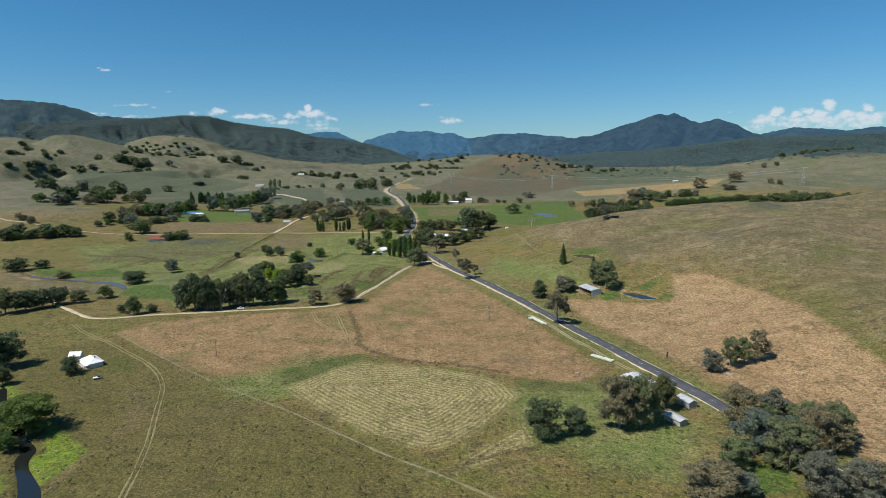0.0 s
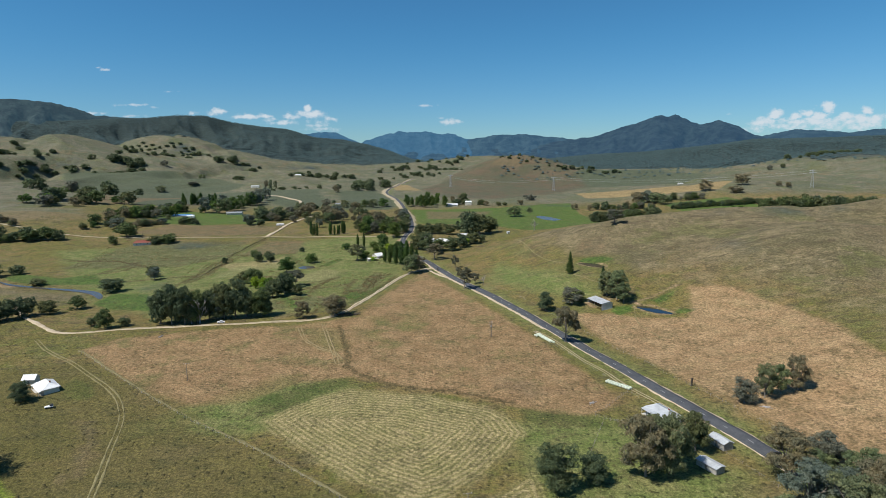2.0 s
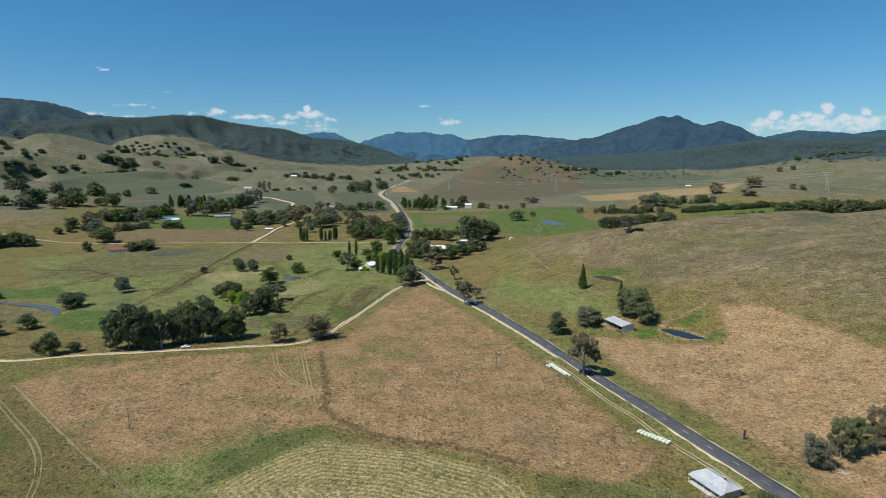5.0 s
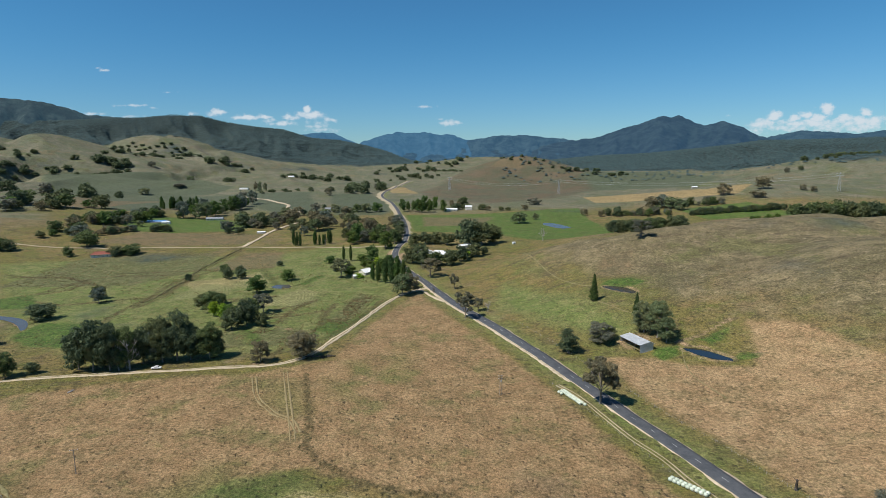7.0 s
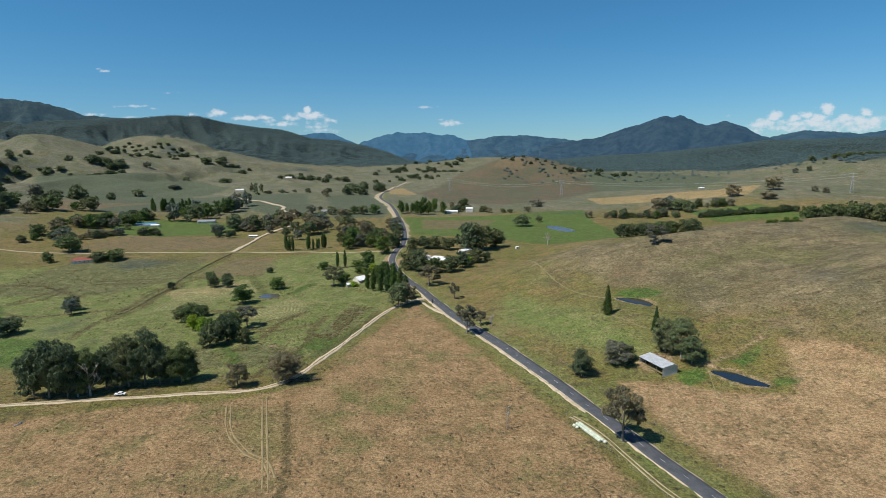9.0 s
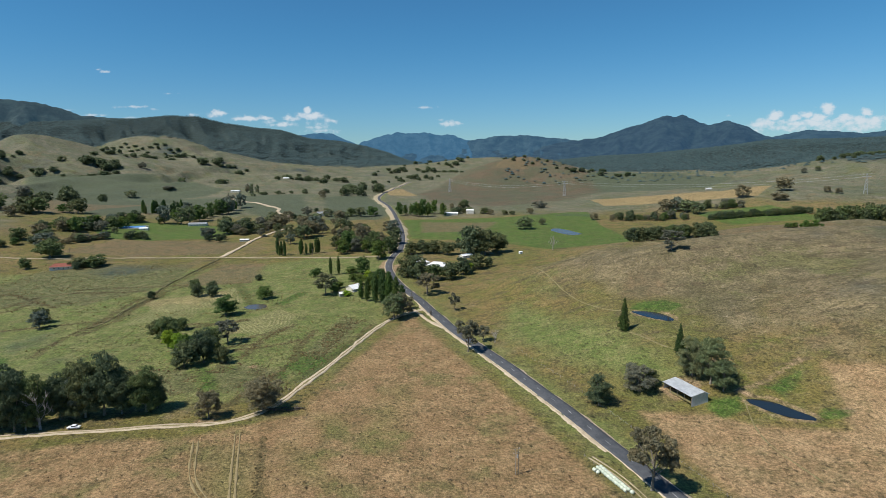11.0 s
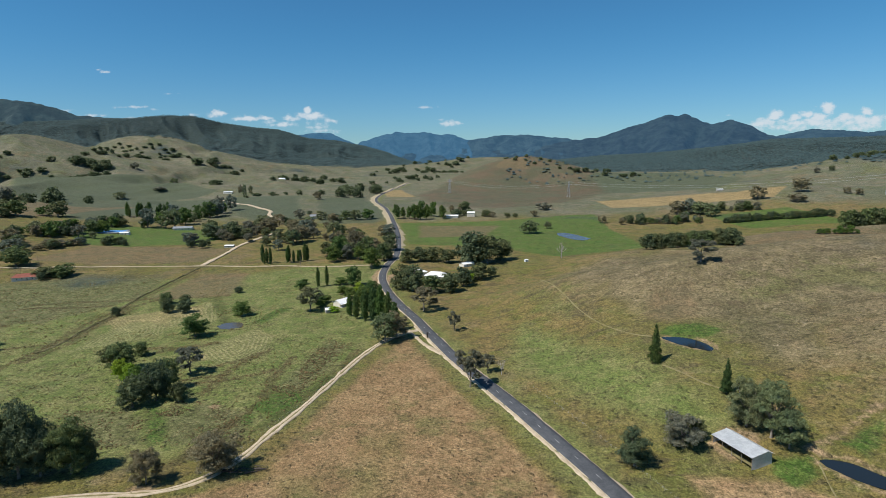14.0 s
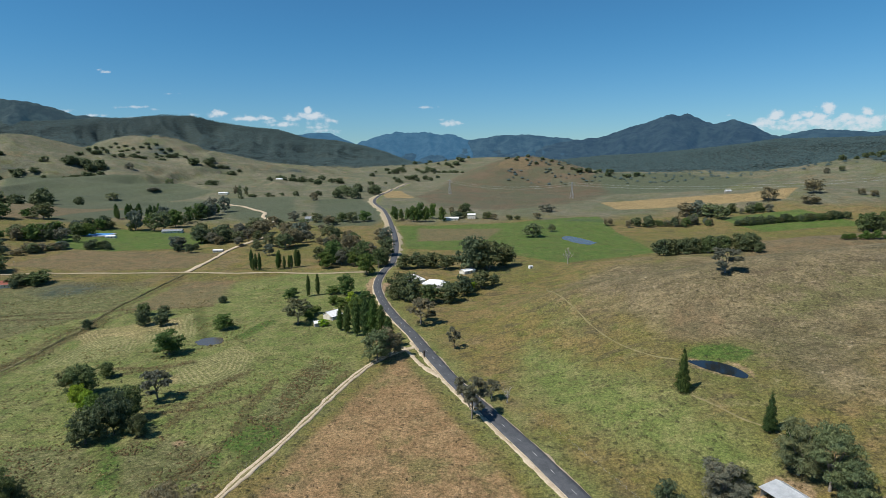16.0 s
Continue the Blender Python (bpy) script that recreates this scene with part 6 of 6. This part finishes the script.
# stock yard slab by the farmhouse
yard = thing("loading_slab", 70.8, 241.8, -30, "pale concrete slab beside the farm trees", "slab")
bm = bmesh.new()
box(bm, (0, 0, 0.1), (4.5, 3.2, 0.5))
piece("slab", bm, CONCRETE, yard, "", 0.04)


def bale_model():
    bm = bmesh.new()
    bmesh.ops.create_cone(bm, cap_ends=True, segments=18, radius1=0.62, radius2=0.62, depth=1.2, matrix=Matrix.Rotation(math.pi / 2, 4, "Y"))
    bmesh.ops.bevel(bm, geom=[e for e in bm.edges if e.is_boundary or len(e.link_faces) == 2 and any(len(f.verts) > 4 for f in e.link_faces)], offset=0.12, segments=2, affect="EDGES")
    me = bpy.data.meshes.new("silage_bale")
    bm.to_mesh(me)
    bm.free()
    me.materials.append(WRAP)
    me.polygons.foreach_set("use_smooth", [True] * len(me.polygons))
    return me


BALE = bale_model()
for (ax, ay), (bx, by), n, rows in (((50.7, 364.4), (55.9, 351.0), 11, 2), ((72.5, 291.6), (80.0, 282.2), 9, 2)):
    d = Vector((bx - ax, by - ay, 0))
    s = Vector((d.y, -d.x, 0)).normalized()
    for row in range(rows):
        for i in range(n):
            q = Vector((ax, ay, 0)) + d * (i / (n - 1)) + s * (row * 1.3 - 0.65 + chance.uniform(-0.08, 0.08))
            ob = tagged(new("silage_bale", BALE), "pale green plastic-wrapped round silage bale in a row", "bale", "silage bales")
            ob.matrix_basis = Matrix.Translation(spot(q.x, q.y, 0.58)) @ Euler((0, 0, math.atan2(d.y, d.x) + chance.uniform(-0.1, 0.1))).to_matrix().to_4x4()
for x, y in ((49.4, 361.5), (48.6, 363.0), (57.2, 349.6)):
    ob = tagged(new("silage_bale", BALE), "pale wrapped silage bale lying apart from the row", "bale", "silage bales")
    ob.matrix_basis = Matrix.Translation(spot(x, y, 0.58)) @ Euler((0, 0, chance.uniform(0, 3))).to_matrix().to_4x4()


def pole(x, y, high, turn, double=False):
    top = thing("power_pole", x, y, turn, "weathered timber power pole with a crossarm" if not double else "twin timber power pole carrying a transformer", "power pole", "power poles")
    for u in ((-0.5, 0.5) if double else (0,)):
        bm = bmesh.new()
        rod(bm, (u, 0, -0.5), (u, 0, high), 0.17, 0.12, 10)
        piece("pole", bm, WOOD, top)
    for z in ((high - 0.4, high - 1.7) if double else (high - 0.4,)):
        bm = bmesh.new()
        box(bm, (0, 0.16, z), (2.6, 0.12, 0.14))
        arm = piece("crossarm", bm, WOOD, top, "", 0.01)
        for u in (-1.15, -0.4, 0.4, 1.15):
            bm = bmesh.new()
            rod(bm, (u, 0.16, z + 0.07), (u, 0.16, z + 0.32), 0.07, 0.05, 8)
            piece("insulator", bm, PORCELAIN, arm)
    if double:
        bm = bmesh.new()
        rod(bm, (0, -0.35, high - 3.2), (0, -0.35, high - 2.2), 0.32, sides=12)
        piece("transformer", bm, STEEL, top)
    return top


pole(22.1, 361, 9.5, 25, True)
pole(-128.4, 295.6, 9.0, 20)
pole(4.3, 187.1, 8.5, 10)
pole(-67.8, 786.7, 9.0, 60)
pole(-30, 596, 8.0, 60)
pole(-150, 790, 8.0, 0)
pole(-420, 800, 9.0, 0)


def wire_thing(name, label, spans, r):
    c = bpy.data.curves.new(name, "CURVE")
    c.dimensions, c.bevel_depth, c.bevel_resolution = "3D", r, 0
    for a, b, sag in spans:
        s = c.splines.new("POLY")
        s.points.add(16)
        for i in range(17):
            f = i / 16
            q = Vector(a).lerp(Vector(b), f)
            s.points[i].co = (q.x, q.y, q.z - sag * 4 * f * (1 - f), 1)
    c.materials.append(STEEL)
    return tagged(new(name, c), label, "power line")


def high(x, y, z):
    return spot(x, y, z)


def pylon(x, y, tall, turn):
    top = thing("pylon", x, y, turn, "tall grey steel lattice transmission pylon", "pylon", "transmission pylons")
    bm = bmesh.new()
    corner = [(-1, -1), (1, -1), (1, 1), (-1, 1)]
    for sx, sy in corner:
        rod(bm, (sx * 3, sy * 3, -1), (sx * 0.6, sy * 0.6, tall), 0.22, 0.12, 4)
    for i in range(7):
        z0, z1 = tall * i / 7, tall * (i + 1) / 7
        w0, w1 = 3 - 2.4 * i / 7, 3 - 2.4 * (i + 1) / 7
        for (ax, ay), (bx, by) in zip(corner, corner[1:] + corner[:1]):
            rod(bm, (ax * w0, ay * w0, z0), (bx * w1, by * w1, z1), 0.09, sides=4)
            rod(bm, (bx * w0, by * w0, z0), (ax * w1, ay * w1, z1), 0.09, sides=4)
    piece("tower", bm, STEEL, top)
    for z in (tall - 1.5, tall - 6):
        bm = bmesh.new()
        box(bm, (0, 0, z), (13, 0.4, 0.5))
        piece("crossarm", bm, STEEL, top)
    return top


PYLONS = [(251, 1487, 34), (-7, 1630, 34), (685.4, 1153.9, 34)]
for x, y, tall in PYLONS:
    pylon(x, y, tall, -30)
spans = []
for (ax, ay, ah), (bx, by, bh) in ((PYLONS[1], PYLONS[0]), (PYLONS[0], PYLONS[2])):
    for off in (-6, 6):
        for dz in (1.7, 6.2):
            spans.append((high(ax, ay, ah - dz) + Vector((off * 0.5, off * 0.86, 0)), high(bx, by, bh - dz) + Vector((off * 0.5, off * 0.86, 0)), 12))
wire_thing("transmission_line", "long sagging transmission wires between steel pylons", spans, 0.06)


def fence(points, gap=5.0, label="timber post and wire fence along the paddock", high_post=1.2):
    line = curve_points(points, gap)
    top = tagged(new("fence"), label, "fence")
    me = bpy.data.meshes.new("post")
    bm = bmesh.new()
    rod(bm, (0, 0, -0.4), (0, 0, high_post), 0.10, 0.085, 6)
    bm.to_mesh(me)
    bm.free()
    me.materials.append(WOOD)
    tops = []
    for q in line:
        ob = part("post", me, top)
        ob.location = spot(q.x, q.y)
        tops.append(ob.location.copy())
    for z in (0.45, 0.8, 1.1):
        bm = bmesh.new()
        for a, b in zip(tops, tops[1:]):
            rod(bm, a + Vector((0, 0, z)), b + Vector((0, 0, z)), 0.006, sides=3)
        piece("wire", bm, STEEL, top)
    return top


def beside(points, off):
    line = curve_points(points, 12.0)
    out = []
    for i, q in enumerate(line):
        s = (line[min(i + 1, len(line) - 1)] - line[max(i - 1, 0)]).normalized()
        out.append((q.x + s.y * off, q.y - s.x * off))
    return out


near_road = [p for p in ROAD if p[1] < 700]
fence(beside(near_road[3:10], -13.5), 6.0)
fence(beside(near_road[2:12], 15.0), 6.0)
fence([(-211, 341), (-126, 267), (-73, 228), (-32, 195), (-1, 172)], 5.0)
fence([(-52, 522), (-62, 480), (-74, 440), (-84, 410)], 5.0, "timber post and wire fence along the track")
fence([(62.4, 260.6), (68, 267.5), (78, 279)], 1.8, "dark close-boarded stock yard fence", 1.4)
fence([(62.4, 260.6), (58, 255), (70, 247)], 2.2, "dark stock yard fence by the trees", 1.4)
fence([(45, 215), (52, 232), (60, 250)], 3.0, "wire fence across the green paddock")

# the white utility parked on the track
car = thing("utility_car", -152.8, 397.6, 9, "white utility car parked on the gravel track", "car", lift=0.16)
bm = bmesh.new()
v = box(bm, (0, 0, 0.72), (4.9, 1.8, 0.55))
piece("body", bm, PAINT, car, "", 0.1)
bm = bmesh.new()
v = box(bm, (0.2, 0, 1.3), (2.3, 1.6, 0.65))
for q in v:
    if q.co.z > 1.3:
        q.co.x = 0.2 + (q.co.x - 0.2) * 0.72
        q.co.y *= 0.86
cabin = piece("cabin", bm, PAINT, car, "", 0.06)
for sy in (-1, 1):
    bm = bmesh.new()
    box(bm, (0.2, sy * 0.765, 1.32), (1.7, 0.03, 0.38), Matrix.Rotation(sy * 0.17, 4, "X"))
    piece("window", bm, GLASS, cabin)
bm = bmesh.new()
box(bm, (1.22, 0, 1.32), (0.03, 1.25, 0.42), Matrix.Rotation(-0.45, 4, "Y"))
piece("windscreen", bm, GLASS, cabin)
for sx in (-1.5, 1.5):
    for sy in (-0.82, 0.82):
        bm = bmesh.new()
        rod(bm, (sx, sy - 0.12, 0.36), (sx, sy + 0.12, 0.36), 0.37, sides=16)
        w = piece("wheel", bm, TYRE, car)
        bm = bmesh.new()
        rod(bm, (sx, sy - 0.13, 0.36), (sx, sy + 0.13, 0.36), 0.2, sides=12)
        piece("rim", bm, STEEL, w)
for sy in (-0.65, 0.65):
    bm = bmesh.new()
    box(bm, (2.44, sy, 0.82), (0.06, 0.35, 0.16))
    piece("headlight", bm, PORCELAIN, car)

# a farm buggy by the river house
buggy = thing("farm_trailer", -175.5, 266, 30, "small pale farm trailer standing in the grass", "trailer", lift=0.05)
bm = bmesh.new()
box(bm, (0, 0, 0.75), (3.2, 1.9, 0.35))
piece("tray", bm, PAINT, buggy, "", 0.04)
bm = bmesh.new()
box(bm, (0.9, 0, 1.25), (1.1, 1.5, 0.7))
piece("cab", bm, DARK, buggy, "dark cab", 0.08)
for sx in (-1.0, 1.0):
    for sy in (-0.9, 0.9):
        bm = bmesh.new()
        rod(bm, (sx, sy - 0.1, 0.36), (sx, sy + 0.1, 0.36), 0.38, sides=12)
        piece("wheel", bm, TYRE, buggy)

# fallen timber dragged into a heap beside the track
heap = thing("log_heap", -71, 412.5, 8, "heap of dark fallen logs and branches by the track", "logs")
for i in range(16):
    a = chance.uniform(-0.5, 0.5)
    x, y, z = chance.uniform(-6.5, 6.5), chance.uniform(-1.2, 1.2), 0.2 + chance.uniform(0, 0.9)
    n = chance.uniform(2, 5.5)
    bm = bmesh.new()
    rod(bm, (x - n / 2 * math.cos(a), y - n / 2 * math.sin(a), z), (x + n / 2 * math.cos(a), y + n / 2 * math.sin(a), z + chance.uniform(-0.2, 0.7)), chance.uniform(0.15, 0.4), 0.1, 7)
    piece("log", bm, DEAD, heap)

# dead stumps beside the road
for px, py in ((107.9, 283.1), (-14.2, 560.0)):
    stump = thing("dead_stump", px, py, 40 * px, "burnt dead tree stump with broken limbs", "stump")
    bm = bmesh.new()
    rod(bm, (0, 0, -0.4), (0.2, 0, 3.6), 0.5, 0.3, 9)
    piece("trunk", bm, DEAD, stump)
    for a, z in ((0.4, 2.4), (2.6, 3.0), (4.4, 2.0)):
        bm = bmesh.new()
        rod(bm, (0.1, 0, z), (0.1 + math.cos(a) * 1.1, math.sin(a) * 1.1, z + 1.0), 0.16, 0.05, 6)
        piece("limb", bm, DEAD, stump)


PALE_WOOD = plain("bleached_dead_wood", (0.26, 0.235, 0.215), (0.42, 0.39, 0.36), 1.0, 0.95, 0.03)


def limb_mesh(name, paths):
    co, faces = [], []
    for path, radii in paths:
        v, f = tube(path, radii, 5)
        faces += [[k + len(co) for k in q] for q in f]
        co += v
    return mesh_of(name, co, faces, PALE_WOOD, True)


def bare_tree(x, y, tall, seed, label):
    """A leafless tree: a leaning trunk, limbs that rise from it, and twigs on each limb."""
    rng = np.random.default_rng(seed)
    top = thing("bare_tree", x, y, 50 * seed, label, "dead tree")
    part("trunk", limb_mesh("trunk", [([(0, 0, -0.4), (0.02 * tall, 0, tall * 0.3), (0.01 * tall, 0.02 * tall, tall * 0.62), (0.03 * tall, 0.03 * tall, tall * 0.95)], [tall * 0.03, tall * 0.022, tall * 0.013, 0.03])]), top)
    for i in range(14):
        a, z = 2.4 * i + rng.uniform(-0.3, 0.3), tall * rng.uniform(0.16, 0.66)
        out, up = tall * rng.uniform(0.16, 0.34), tall * rng.uniform(0.16, 0.36)
        end = np.array((math.cos(a) * out, math.sin(a) * out, z + up))
        mid = np.array((math.cos(a) * out * 0.55, math.sin(a) * out * 0.55, z + up * 0.38))
        paths = [([(0.01 * tall, 0.01 * tall, z), tuple(mid), tuple(end)], [tall * 0.011, tall * 0.008, 0.02])]
        for k in range(6):
            f = rng.uniform(0.1, 0.9)
            base = mid + (end - mid) * f
            tip = base + rng.normal(0, 1, 3) * tall * 0.055 + np.array((0, 0, tall * 0.07))
            paths.append(([tuple(base), tuple((base + tip) / 2 + rng.normal(0, 0.1, 3)), tuple(tip)], [tall * 0.005, tall * 0.004, 0.015]))
        part("limb", limb_mesh("limb", paths), top)
    return top


bare_tree(-166.5, 397.5, 19, 3, "leafless grey tree in front of the shelter belt")
bare_tree(-172.0, 397.0, 14, 4, "leafless grey sapling in front of the shelter belt")
bare_tree(105.4, 779.9, 17, 5, "pale dead tree standing beside the green field")
bare_tree(24.5, 497, 8, 6, "small half-dead tree beside the road gum")
for (x, y), turn in (((213.3, 298.9), 20), ((127.2, 256.2), -15), ((-178, 369), 60), ((60, 268), 35)):
    pile = thing("fallen_logs", x, y, turn, "pale fallen logs lying in the open paddock", "logs", "fallen logs")
    for i in range(5):
        u, v, n, a = chance.uniform(-1.2, 1.2), chance.uniform(-0.8, 0.8), chance.uniform(1.5, 3.2), chance.uniform(-0.5, 0.5)
        bm = bmesh.new()
        rod(bm, (u - n / 2 * math.cos(a), v - n / 2 * math.sin(a), 0.15), (u + n / 2 * math.cos(a), v + n / 2 * math.sin(a), chance.uniform(0.2, 0.6)), chance.uniform(0.14, 0.3), 0.08, 7)
        piece("log", bm, PALE_WOOD, pile)


def tussocks():
    """Clumps of taller grass over the pasture."""
    rng = np.random.default_rng(21)
    co, quads, base = [], [], 0
    for x0, x1, y0, y1, n, size in ((-260, -60, 400, 640, 6500, 0.45), (-150, 60, 150, 400, 4500, 0.32), (60, 240, 300, 640, 5000, 0.38), (-330, -120, 180, 420, 3200, 0.4), (-420, -120, 560, 780, 3600, 0.6)):
        x, y = rng.uniform(x0, x1, n), rng.uniform(y0, y1, n)
        dry = np.maximum.reduce([inside(x, y, q) for q in ZONES["dry"] + ZONES["hay"]])
        keep = (value_noise(x / 22, y / 22, 77) + 0.6 * value_noise(x / 6, y / 6, 78) > 0.05) & (along(x, y, ROAD) > 9) & (dry < -2)
        x, y = x[keep], y[keep]
        z = ground_z(x, y)
        for k in range(3):
            c = np.stack([x, y, z + size * 0.12], -1) + rng.normal(0, size * 0.35, (len(x), 3)) * np.array((1, 1, 0.1))
            d = rng.normal(0, 1, (len(x), 3)) * np.array((1, 1, 0.5)) + np.array((0, 0, 1.2))
            v, q = leaf_cards(c, d / np.linalg.norm(d, axis=1)[:, None], size, rng)
            co.append(v), quads.append(q + base)
            base += len(v)
    me = quads_mesh("tussocks", np.concatenate(co), np.concatenate(quads), TUFT, False)
    tagged(new("tussocks", me), "rough tussocks of olive and straw grass", "grass", kind="stuff")


TUFT = leaf_material("tussock_grass", (0.105, 0.115, 0.042), (0.270, 0.230, 0.120))
tussocks()


def rushes():
    """Low dark mounds of rush and old clods along the drains and on the wet flats."""
    rng = np.random.default_rng(31)
    xs, ys = [], []
    for line in DITCHES:
        for (ax, ay), (bx, by) in zip(line, line[1:]):
            n = int(math.hypot(bx - ax, by - ay) * 1.1)
            f = rng.uniform(0, 1, n)
            xs.append(ax + (bx - ax) * f + rng.normal(0, 1.3, n))
            ys.append(ay + (by - ay) * f + rng.normal(0, 1.3, n))
    for outline in ZONES["tussock"] + [PONDS["river"], PONDS["far_river"]]:
        q = np.array(outline, float)
        size = np.ptp(q, axis=0) + 8
        n = int(min(2600, size[0] * size[1] * 0.5))
        x, y = q[:, 0].min() - 4 + size[0] * rng.uniform(0, 1, n), q[:, 1].min() - 4 + size[1] * rng.uniform(0, 1, n)
        d = inside(x, y, outline)
        bank = len(q) > 30
        keep = (d < -0.6) & (d > -4.0) if bank else (d > -2) & (value_noise(x / 9, y / 9, 91) > -0.1)
        xs.append(x[keep]), ys.append(y[keep])
    x, y = np.concatenate(xs), np.concatenate(ys)
    n = len(x)
    unit = np.array(ROUND[:11])
    s = rng.uniform(0.16, 0.52, (n, 1, 1)) * (1 + rng.normal(0, 0.22, (n, 11, 1)))
    v = unit[None] * s * np.array((1, 1, 0.8)) + np.stack([x, y, ground_z(x, y) + 0.05], -1)[:, None, :]
    faces = (np.array(ROUND_FACES[:10])[None] + (np.arange(n) * 11)[:, None, None]).reshape(-1, 3)
    me = quads_mesh("rushes", v.reshape(-1, 3), faces, RUSH, False)
    tagged(new("rushes", me), "dark clumps of rush along drains and wet flats", "rushes", kind="stuff")


RUSH = leaf_material("rush_clumps", (0.075, 0.075, 0.032), (0.170, 0.125, 0.068))
rushes()
